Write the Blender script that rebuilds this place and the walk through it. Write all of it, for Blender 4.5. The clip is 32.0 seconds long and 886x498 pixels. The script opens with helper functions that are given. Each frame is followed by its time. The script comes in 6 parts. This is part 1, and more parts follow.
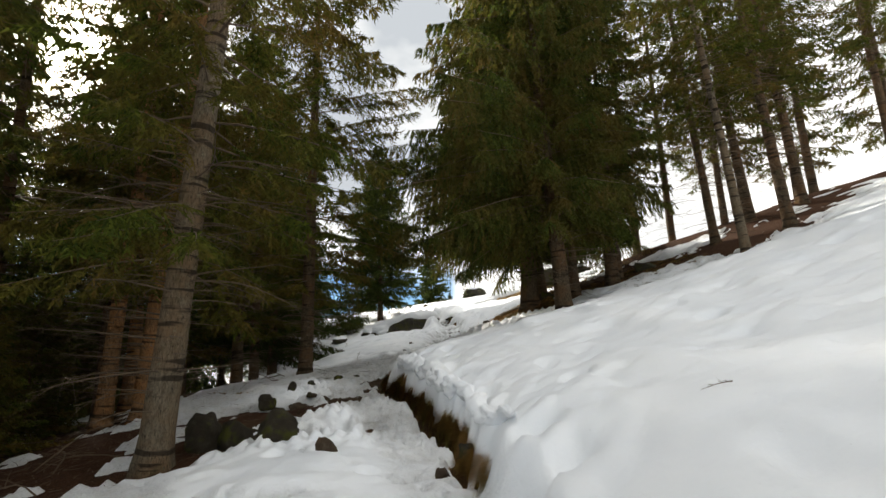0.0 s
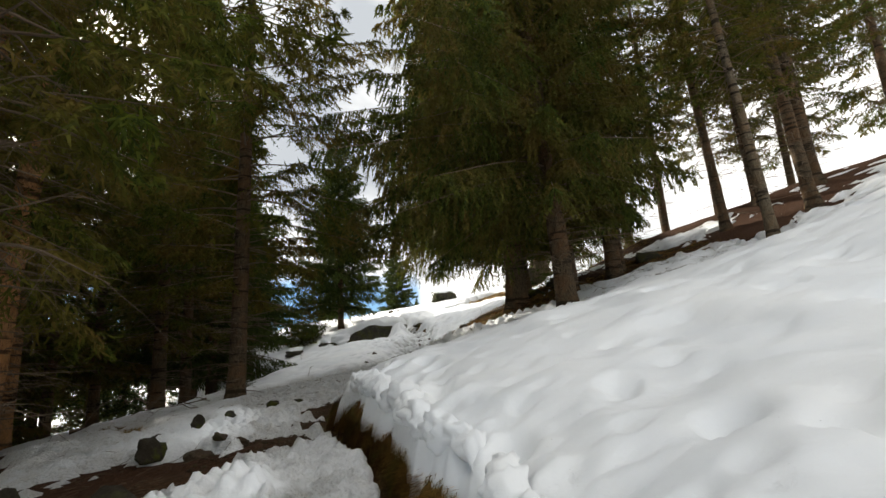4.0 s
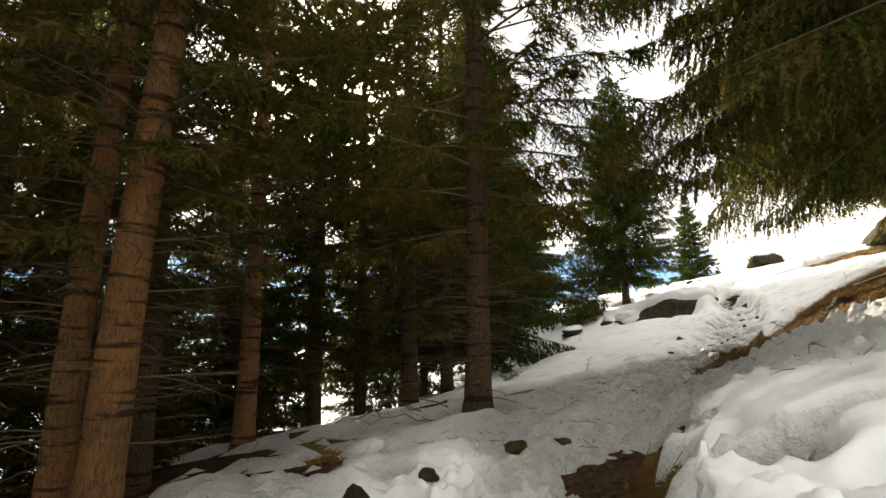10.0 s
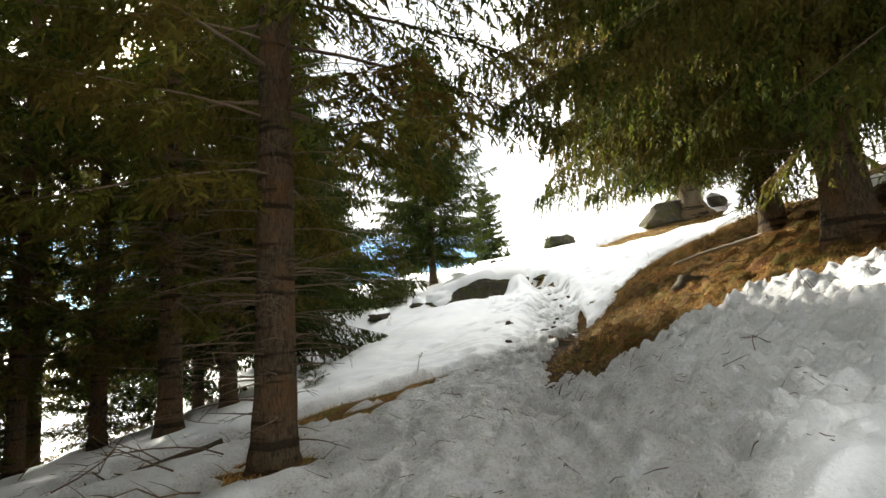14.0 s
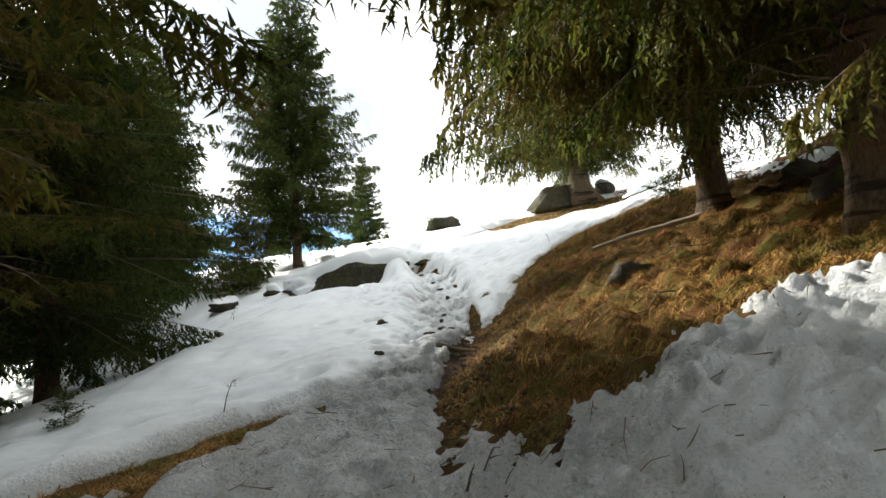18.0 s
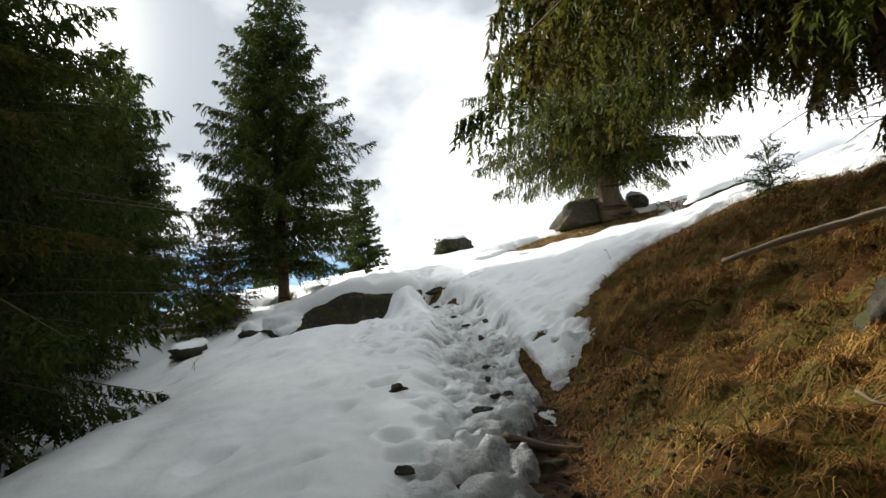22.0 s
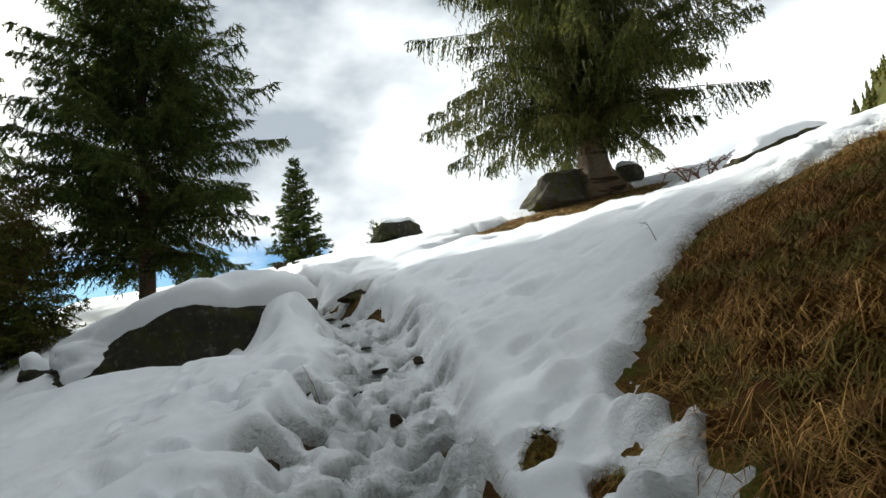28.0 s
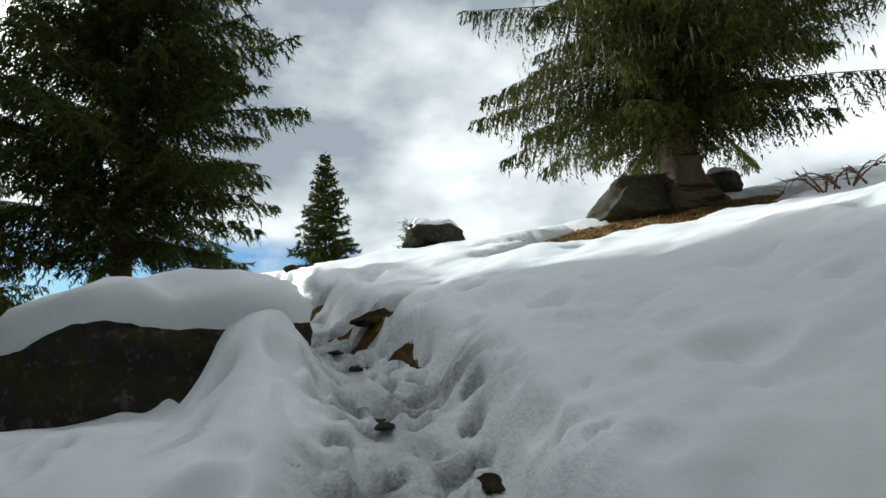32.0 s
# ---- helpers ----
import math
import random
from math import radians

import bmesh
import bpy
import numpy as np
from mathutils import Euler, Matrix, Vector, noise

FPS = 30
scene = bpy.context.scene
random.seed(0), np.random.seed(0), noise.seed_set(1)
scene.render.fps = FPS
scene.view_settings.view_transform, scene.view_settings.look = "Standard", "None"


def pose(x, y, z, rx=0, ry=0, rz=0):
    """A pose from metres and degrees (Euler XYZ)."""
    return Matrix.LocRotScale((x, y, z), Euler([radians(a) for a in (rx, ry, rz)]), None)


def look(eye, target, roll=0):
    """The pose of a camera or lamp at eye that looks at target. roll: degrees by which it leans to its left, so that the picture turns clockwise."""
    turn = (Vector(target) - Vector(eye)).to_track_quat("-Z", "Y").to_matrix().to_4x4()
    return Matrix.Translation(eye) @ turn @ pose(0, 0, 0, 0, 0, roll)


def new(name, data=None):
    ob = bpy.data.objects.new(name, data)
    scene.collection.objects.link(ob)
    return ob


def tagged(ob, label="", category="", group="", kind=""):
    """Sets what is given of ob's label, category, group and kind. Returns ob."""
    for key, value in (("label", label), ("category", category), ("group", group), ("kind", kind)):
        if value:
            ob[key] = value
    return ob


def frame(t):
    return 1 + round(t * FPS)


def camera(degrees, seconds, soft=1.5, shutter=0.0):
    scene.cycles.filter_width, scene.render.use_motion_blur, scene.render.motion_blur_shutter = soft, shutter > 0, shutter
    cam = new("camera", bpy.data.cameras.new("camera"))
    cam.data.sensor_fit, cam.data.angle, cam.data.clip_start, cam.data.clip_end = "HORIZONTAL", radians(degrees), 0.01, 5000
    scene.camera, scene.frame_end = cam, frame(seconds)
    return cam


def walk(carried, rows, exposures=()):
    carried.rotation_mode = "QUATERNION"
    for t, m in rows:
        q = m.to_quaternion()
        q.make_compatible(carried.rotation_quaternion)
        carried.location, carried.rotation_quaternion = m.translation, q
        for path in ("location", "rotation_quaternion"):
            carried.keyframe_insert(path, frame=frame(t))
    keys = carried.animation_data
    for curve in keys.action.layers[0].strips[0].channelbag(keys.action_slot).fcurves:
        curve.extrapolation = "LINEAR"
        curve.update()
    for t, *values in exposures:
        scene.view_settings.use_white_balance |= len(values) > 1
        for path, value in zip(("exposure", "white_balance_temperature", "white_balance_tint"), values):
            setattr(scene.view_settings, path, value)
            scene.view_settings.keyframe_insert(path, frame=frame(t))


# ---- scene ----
cam = camera(77.8, 32.0)
METRES, EYE, TILT, LEAN, TURN = 29.0, 1.5, 13.0, 2.0, 0.0
ROWS = [
    (0.0, 0.0, 0.0, 0.0, -0.0, 0.0, 0.0),
    (0.5, -0.0055, 0.0159, -0.0028, 3.23, 1.53, 0.62),
    (1.0, -0.0095, 0.0304, -0.0044, 1.53, 0.57, -1.12),
    (1.5, -0.0117, 0.0445, -0.0082, 0.79, -0.91, 1.98),
    (2.0, -0.0113, 0.057, -0.0111, 0.54, -1.11, 1.53),
    (2.5, -0.0121, 0.0703, -0.0114, -1.96, 0.5, -0.12),
    (4.5, -0.0019, 0.134, -0.0227, -3.71, 0.86, 0.88),
    (5.0, -0.0018, 0.1487, -0.0238, -1.99, -0.56, 1.6),
    (5.5, -0.0039, 0.1649, -0.0241, -0.95, -1.3, -0.8),
    (6.0, -0.0019, 0.1795, -0.0282, -0.94, -2.62, 1.13),
    (6.5, -0.0012, 0.1933, -0.029, -0.21, -3.58, 2.5),
    (7.0, -0.0028, 0.2082, -0.0301, -0.63, -3.64, -0.31),
    (7.5, -0.002, 0.2224, -0.0333, 0.06, -3.77, 2.02),
    (8.0, -0.0052, 0.2382, -0.0375, 5.13, -2.79, 3.62),
    (8.5, -0.0092, 0.2517, -0.0362, 9.96, -1.98, 2.47),
    (9.0, -0.0107, 0.2688, -0.0372, 15.57, -1.5, 5.58),
    (9.5, -0.0199, 0.2819, -0.0417, 24.19, -0.23, 7.4),
    (10.0, -0.0289, 0.2932, -0.04, 24.74, -0.39, 4.7),
    (10.5, -0.0355, 0.3084, -0.0436, 24.95, -0.83, 6.91),
    (11.0, -0.0438, 0.32, -0.0464, 28.32, -0.94, 7.32),
    (11.5, -0.0529, 0.3307, -0.0447, 26.98, -1.76, 4.76),
    (12.0, -0.0605, 0.3434, -0.0483, 26.64, -2.43, 5.49),
    (12.5, -0.0664, 0.3533, -0.0478, 24.8, -2.98, 6.57),
    (13.0, -0.0736, 0.3663, -0.0479, 15.69, -4.25, 3.53),
    (13.5, -0.0717, 0.3807, -0.0517, 5.26, -4.22, 1.83),
    (14.0, -0.0717, 0.3956, -0.0509, 3.63, -3.81, 2.84),
    (14.5, -0.0736, 0.4102, -0.0528, -0.04, -3.74, 0.86),
    (16.5, -0.0672, 0.4729, -0.063, -5.39, -4.18, -0.88),
    (17.0, -0.0667, 0.4885, -0.0641, -5.33, -5.17, 0.37),
    (17.5, -0.0665, 0.503, -0.0659, -8.81, -4.82, -1.48),
    (18.0, -0.063, 0.5173, -0.0674, -8.68, -5.64, -0.01),
    (18.5, -0.0609, 0.5334, -0.0688, -5.27, -5.92, 0.74),
    (19.0, -0.06, 0.5489, -0.0709, -4.04, -5.56, 0.92),
    (19.5, -0.0599, 0.5662, -0.0715, -1.01, -5.52, 3.75),
    (20.0, -0.0627, 0.5835, -0.0742, -0.02, -3.73, 2.25),
    (20.5, -0.0647, 0.5997, -0.0773, -1.14, -1.93, 1.61),
    (21.0, -0.0654, 0.6164, -0.0786, 0.4, -2.17, 4.43),
    (21.5, -0.067, 0.6319, -0.0809, -4.16, -2.9, 1.73),
    (22.0, -0.0644, 0.6478, -0.0844, -9.1, -2.59, 1.24),
    (22.5, -0.0621, 0.6635, -0.0854, -10.34, -2.94, 1.12),
    (23.0, -0.0594, 0.6802, -0.0856, -13.03, -3.27, -0.21),
    (23.5, -0.0503, 0.6971, -0.0872, -14.95, -1.79, 0.81),
    (24.0, -0.0477, 0.7111, -0.0912, -11.84, -1.68, 0.69),
    (24.5, -0.0432, 0.7287, -0.0927, -12.78, -2.47, -0.43),
    (25.0, -0.0371, 0.7466, -0.0947, -13.41, -2.02, 0.72),
    (25.5, -0.0326, 0.7654, -0.098, -13.81, -2.61, -1.28),
    (27.5, -0.0117, 0.8241, -0.104, -13.16, -3.67, -0.38),
    (28.0, -0.0065, 0.8372, -0.1008, -12.97, -3.49, 1.56),
    (28.5, -0.0048, 0.8523, -0.1045, -10.6, -4.79, -1.08),
    (29.0, -0.0051, 0.8643, -0.1051, -6.07, -6.26, -0.13),
    (29.5, -0.0021, 0.8795, -0.1046, -4.38, -5.99, 2.9),
    (30.0, -0.0019, 0.8935, -0.1083, -5.23, -5.04, 0.74),
    (30.5, -0.0011, 0.9083, -0.108, -7.22, -2.62, -1.09),
    (31.0, 0.0021, 0.9246, -0.1077, -6.92, -1.89, 1.22),
    (31.5, 0.0012, 0.941, -0.1129, -6.27, -2.46, -0.01),
    (32.0, 0.0033, 0.952, -0.1112, -9.69, -2.05, -1.92),
]
EXPOSURES = [(0.0, 0.90, 6700, 8), (6.0, 0.95, 6700, 8), (9.0, 1.35, 7250, 8), (10.0, 1.42, 7450, 8), (12.0, 1.80, 7400, 8), (13.0, 2.0, 6900, 7), (14.5, 1.85, 6800, 7), (17.0, 1.62, 6500, 6), (19.0, 1.40, 6450, 6), (21.0, 1.05, 6400, 6),
             (23.0, 0.64, 6350, 6), (25.5, 0.56, 6280, 5), (28.0, 0.60, 6180, 4.5), (32.0, 0.20, 6000, 3)]
walk(cam, [(t, pose(0, 0, EYE, TILT, LEAN, TURN) @ pose(METRES * x, METRES * y, METRES * z, 90 + pitch, roll, yaw)) for t, x, y, z, yaw, pitch, roll in ROWS], EXPOSURES)

# ---- world, sun ----
SUN_ELEV, SUN_LEFT = 28.5, 35.5          # degrees above the horizon, and to the left of straight ahead (+y)
world = bpy.data.worlds.new("sky")
scene.world = world
world.use_nodes = True
wn, wl = world.node_tree.nodes, world.node_tree.links
wn.clear()
w_out = wn.new("ShaderNodeOutputWorld")
w_bg = wn.new("ShaderNodeBackground")
w_sky = wn.new("ShaderNodeTexSky")
w_sky.sky_type = 'NISHITA'
w_sky.sun_disc = False
w_sky.sun_elevation = radians(SUN_ELEV)
w_sky.sun_rotation = radians(-SUN_LEFT)
w_co = wn.new("ShaderNodeTexCoord")
w_map = wn.new("ShaderNodeMapping")
w_map.inputs["Scale"].default_value = (1.0, 1.0, 1.7)
w_map.inputs["Location"].default_value = (3.1, 1.7, 0.4)
w_n1 = wn.new("ShaderNodeTexNoise")
w_n1.inputs["Scale"].default_value = 1.7
w_n1.inputs["Detail"].default_value = 7.0
w_n1.inputs["Roughness"].default_value = 0.55
w_n2 = wn.new("ShaderNodeTexNoise")
w_n2.inputs["Scale"].default_value = 2.6
w_n2.inputs["Detail"].default_value = 5.0
w_cover = wn.new("ShaderNodeValToRGB")      # where the cloud deck is closed
w_cover.color_ramp.elements[0].position, w_cover.color_ramp.elements[1].position = 0.30, 0.42
w_tone = wn.new("ShaderNodeValToRGB")       # grey bellies and bright thin parts
w_tone.color_ramp.elements[0].position, w_tone.color_ramp.elements[1].position = 0.40, 0.62
w_tone.color_ramp.elements[0].color = (6.0, 6.4, 7.0, 1)
w_tone.color_ramp.elements[1].color = (17.5, 17.2, 16.8, 1)
w_mix = wn.new("ShaderNodeMixRGB")
wl.new(w_co.outputs["Generated"], w_map.inputs["Vector"])
wl.new(w_map.outputs[0], w_n1.inputs["Vector"])
wl.new(w_map.outputs[0], w_n2.inputs["Vector"])
w_sep = wn.new("ShaderNodeSeparateXYZ")
wl.new(w_co.outputs["Generated"], w_sep.inputs[0])
w_low = wn.new("ShaderNodeMapRange")       # a clear strip low over the horizon
w_low.inputs[1].default_value, w_low.inputs[2].default_value = 0.17, 0.29
w_low.inputs[3].default_value, w_low.inputs[4].default_value = -0.26, 0.16
wl.new(w_sep.outputs[2], w_low.inputs[0])
w_sum = wn.new("ShaderNodeMath")
w_side = wn.new("ShaderNodeMapRange")
w_side.inputs[1].default_value, w_side.inputs[2].default_value = 0.02, 0.10
w_side.inputs[3].default_value, w_side.inputs[4].default_value = 0.0, 0.5
wl.new(w_sep.outputs[0], w_side.inputs[0])
w_strip = wn.new("ShaderNodeMath")
wl.new(w_low.outputs[0], w_strip.inputs[0])
wl.new(w_side.outputs[0], w_strip.inputs[1])
wl.new(w_n1.outputs["Fac"], w_sum.inputs[0])
wl.new(w_strip.outputs[0], w_sum.inputs[1])
wl.new(w_sum.outputs[0], w_cover.inputs[0])
wl.new(w_n2.outputs["Fac"], w_tone.inputs[0])
wl.new(w_cover.outputs[0], w_mix.inputs[0])
w_deep = wn.new("ShaderNodeMixRGB")         # the clear air between the clouds is a deep blue
w_deep.blend_type = 'MULTIPLY'
w_deep.inputs[0].default_value = 1.0
w_deep.inputs[2].default_value = (0.45, 0.75, 1.1, 1)
wl.new(w_sky.outputs[0], w_deep.inputs[1])
wl.new(w_deep.outputs[0], w_mix.inputs[1])
wl.new(w_tone.outputs[0], w_mix.inputs[2])
# the veiled sun brightens the cloud round it
w_dot = wn.new("ShaderNodeVectorMath")
w_dot.operation = 'DOT_PRODUCT'
_e, _l = radians(SUN_ELEV), radians(SUN_LEFT)
w_dot.inputs[1].default_value = (-math.sin(_l) * math.cos(_e), math.cos(_l) * math.cos(_e), math.sin(_e))
wl.new(w_co.outputs["Generated"], w_dot.inputs[0])
w_pow = wn.new("ShaderNodeMath")
w_pow.operation = 'POWER'
w_pow.inputs[1].default_value = 90.0
wl.new(w_dot.outputs["Value"], w_pow.inputs[0])
w_glow = wn.new("ShaderNodeMixRGB")
w_glow.blend_type = 'ADD'
w_glow.inputs[0].default_value = 1.0
w_warm = wn.new("ShaderNodeMixRGB")
w_warm.blend_type = 'MIX'
w_warm.inputs[1].default_value, w_warm.inputs[2].default_value = (0, 0, 0, 1), (55, 50, 42, 1)
wl.new(w_pow.outputs[0], w_warm.inputs[0])
w_core = wn.new("ShaderNodeMath")
w_core.operation = 'POWER'
w_core.inputs[1].default_value = 1500.0
wl.new(w_dot.outputs["Value"], w_core.inputs[0])
w_hot = wn.new("ShaderNodeMixRGB")
w_hot.inputs[1].default_value, w_hot.inputs[2].default_value = (0, 0, 0, 1), (420, 380, 310, 1)
wl.new(w_core.outputs[0], w_hot.inputs[0])
w_both = wn.new("ShaderNodeMixRGB")
w_both.blend_type = 'ADD'
w_both.inputs[0].default_value = 1.0
wl.new(w_warm.outputs[0], w_both.inputs[1])
wl.new(w_hot.outputs[0], w_both.inputs[2])
wl.new(w_mix.outputs[0], w_glow.inputs[1])
wl.new(w_both.outputs[0], w_glow.inputs[2])
wl.new(w_glow.outputs[0], w_bg.inputs[0])
w_bg.inputs[1].default_value = 0.056
wl.new(w_bg.outputs[0], w_out.inputs[0])

sun_data = bpy.data.lights.new("sun", 'SUN')
sun_data.energy = 5.0
sun_data.angle = radians(2.5)
sun_data.color = (1.0, 0.95, 0.87)
sun = new("sun", sun_data)
_se, _sl = radians(SUN_ELEV), radians(SUN_LEFT)
sun_dir = Vector((-math.sin(_sl) * math.cos(_se), math.cos(_sl) * math.cos(_se), math.sin(_se)))
sun.matrix_world = look(sun_dir * 60, (0, 0, 0))


# ---- materials ----
def material(name, base, rough=0.7, metal=0.0):
    m = bpy.data.materials.new(name)
    m.use_nodes = True
    b = m.node_tree.nodes["Principled BSDF"]
    b.inputs["Base Color"].default_value = (*base, 1)
    b.inputs["Roughness"].default_value = rough
    b.inputs["Metallic"].default_value = metal
    return m


class Nodes:
    """Short hands for a material's nodes."""

    def __init__(self, m):
        self.t = m.node_tree
        self.n, self.l = self.t.nodes, self.t.links
        self.bsdf = self.n["Principled BSDF"]
        self.co = self.n.new("ShaderNodeTexCoord")

    def put(self, value, socket):
        if isinstance(value, bpy.types.NodeSocket):
            self.l.new(value, socket)
        elif isinstance(value, tuple) and len(value) == 3 and socket.type == 'RGBA':
            socket.default_value = (*value, 1)
        else:
            socket.default_value = value

    def noise(self, scale, detail=4.0, rough=0.55, stretch=None, where="Object"):
        x = self.n.new("ShaderNodeTexNoise")
        x.inputs["Scale"].default_value, x.inputs["Detail"].default_value, x.inputs["Roughness"].default_value = scale, detail, rough
        v = self.co.outputs[where]
        if stretch:
            mp = self.n.new("ShaderNodeMapping")
            mp.inputs["Scale"].default_value = stretch
            self.l.new(v, mp.inputs["Vector"])
            v = mp.outputs[0]
        self.l.new(v, x.inputs["Vector"])
        return x.outputs["Fac"]

    def voronoi(self, scale, stretch=None, feature='F1', out="Distance"):
        x = self.n.new("ShaderNodeTexVoronoi")
        x.feature = feature
        x.inputs["Scale"].default_value = scale
        v = self.co.outputs["Object"]
        if stretch:
            mp = self.n.new("ShaderNodeMapping")
            mp.inputs["Scale"].default_value = stretch
            self.l.new(v, mp.inputs["Vector"])
            v = mp.outputs[0]
        self.l.new(v, x.inputs["Vector"])
        return x.outputs[out]

    def ramp(self, fac, *stops):
        r = self.n.new("ShaderNodeValToRGB")
        e = r.color_ramp.elements
        while len(e) < len(stops):
            e.new(0.5)
        for el, (p, c) in zip(e, stops):
            el.position = p
            el.color = (*c, 1) if isinstance(c, tuple) else (c, c, c, 1)
        self.l.new(fac, r.inputs[0])
        return r.outputs[0]

    def mix(self, fac, a, b, kind='MIX'):
        x = self.n.new("ShaderNodeMixRGB")
        x.blend_type = kind
        self.put(fac, x.inputs[0])
        self.put(a, x.inputs[1])
        self.put(b, x.inputs[2])
        return x.outputs[0]

    def math(self, op, a, b=0.0):
        x = self.n.new("ShaderNodeMath")
        x.operation = op
        self.put(a, x.inputs[0])
        self.put(b, x.inputs[1])
        return x.outputs[0]

    def attr(self, name):
        x = self.n.new("ShaderNodeAttribute")
        x.attribute_name = name
        return x.outputs["Fac"]

    def random(self):
        return self.n.new("ShaderNodeObjectInfo").outputs["Random"]

    def island(self):
        return self.n.new("ShaderNodeNewGeometry").outputs["Random Per Island"]

    def colour(self, c):
        self.put(c, self.bsdf.inputs["Base Color"])

    def rough(self, v):
        self.put(v, self.bsdf.inputs["Roughness"])

    def bump(self, height, dist=0.02, strength=0.8, after=None):
        b = self.n.new("ShaderNodeBump")
        b.inputs["Distance"].default_value, b.inputs["Strength"].default_value = dist, strength
        self.l.new(height, b.inputs["Height"])
        if after:
            self.l.new(after, b.inputs["Normal"])
        self.l.new(b.outputs[0], self.bsdf.inputs["Normal"])
        return b.outputs[0]


def make_snow():
    m = material("snow", (0.84, 0.86, 0.89), 0.55)
    k = Nodes(m)
    clean = k.ramp(k.noise(0.7, 4), (0.3, (0.80, 0.83, 0.87)), (0.7, (0.87, 0.885, 0.90)))
    # melt-out grit, needles and trodden dirt, where the walkers and the trees leave it
    grit = k.ramp(k.noise(38, 6, 0.75), (0.34, (0.09, 0.065, 0.042)), (0.43, (0.56, 0.54, 0.50)), (0.60, (0.79, 0.78, 0.76)))
    stain = k.ramp(k.noise(5, 5, 0.6), (0.3, 0.25), (0.7, 1.0))
    dirt = k.math('MULTIPLY', k.attr("dirt"), stain)
    specks = k.ramp(k.voronoi(16.0), (0.0, 1.0), (0.035, 1.0), (0.05, 0.0))
    speck_some = k.math('MULTIPLY', specks, k.ramp(k.noise(2.5, 3), (0.5, 0.0), (0.62, 0.85)))
    c = k.mix(dirt, clean, grit)
    c = k.mix(speck_some, c, (0.10, 0.07, 0.045))
    ice = k.math('MULTIPLY', k.attr("ice"), k.ramp(k.noise(4, 4, 0.6), (0.34, 0.3), (0.56, 0.95)))
    c = k.mix(ice, c, k.ramp(k.noise(26, 4, 0.7), (0.35, (0.16, 0.16, 0.14)), (0.65, (0.46, 0.48, 0.48))))
    k.colour(c)
    k.rough(k.math('SUBTRACT', k.ramp(k.attr("dirt"), (0.0, 0.6), (1.0, 0.5)), k.math('MULTIPLY', ice, 0.25)))
    k.bsdf.inputs["Subsurface Weight"].default_value = 0.0
    b1 = k.bump(k.noise(5, 4, 0.5), 0.035, 0.5)
    b2 = k.bump(k.noise(70, 3, 0.6), 0.003, 0.5, b1)
    k.bump(k.math('MULTIPLY', k.noise(20, 5, 0.7), k.attr("dirt")), 0.10, 1.0, b2)
    return m


def make_soil():
    m = material("forest_floor", (0.10, 0.065, 0.04), 0.9)
    k = Nodes(m)
    litter = k.ramp(k.noise(30, 7, 0.75), (0.30, (0.016, 0.009, 0.006)), (0.52, (0.058, 0.027, 0.014)), (0.72, (0.14, 0.078, 0.042)))
    straw = k.ramp(k.noise(24, 6, 0.7, (1.0, 0.35, 1.0)), (0.28, (0.018, 0.010, 0.004)), (0.5, (0.115, 0.062, 0.014)), (0.75, (0.29, 0.165, 0.038)))
    moss = k.ramp(k.noise(40, 4), (0.3, (0.045, 0.055, 0.008)), (0.7, (0.15, 0.155, 0.025)))
    c = k.mix(k.attr("grassy"), litter, straw)
    rusty = k.math('MULTIPLY', k.ramp(k.noise(1.1, 5), (0.48, 0.0), (0.62, 0.8)), k.attr("grassy"))
    c = k.mix(rusty, c, k.ramp(k.noise(35, 5, 0.7), (0.3, (0.05, 0.018, 0.008)), (0.7, (0.17, 0.06, 0.022))))
    mossy = k.math('MULTIPLY', k.ramp(k.noise(1.9, 5, 0.6), (0.50, 0.0), (0.62, 0.9)), k.attr("grassy"))
    c = k.mix(mossy, c, moss)
    earth = k.ramp(k.noise(14, 6, 0.7), (0.35, (0.03, 0.018, 0.010)), (0.7, (0.12, 0.066, 0.034)))
    c = k.mix(k.attr("earth"), c, earth)
    k.colour(c)
    k.bsdf.inputs["Specular IOR Level"].default_value = 0.08
    b1 = k.bump(k.noise(14, 6, 0.75), 0.03, 0.7)
    k.bump(k.noise(70, 5, 0.7), 0.02, 0.9, b1)
    return m


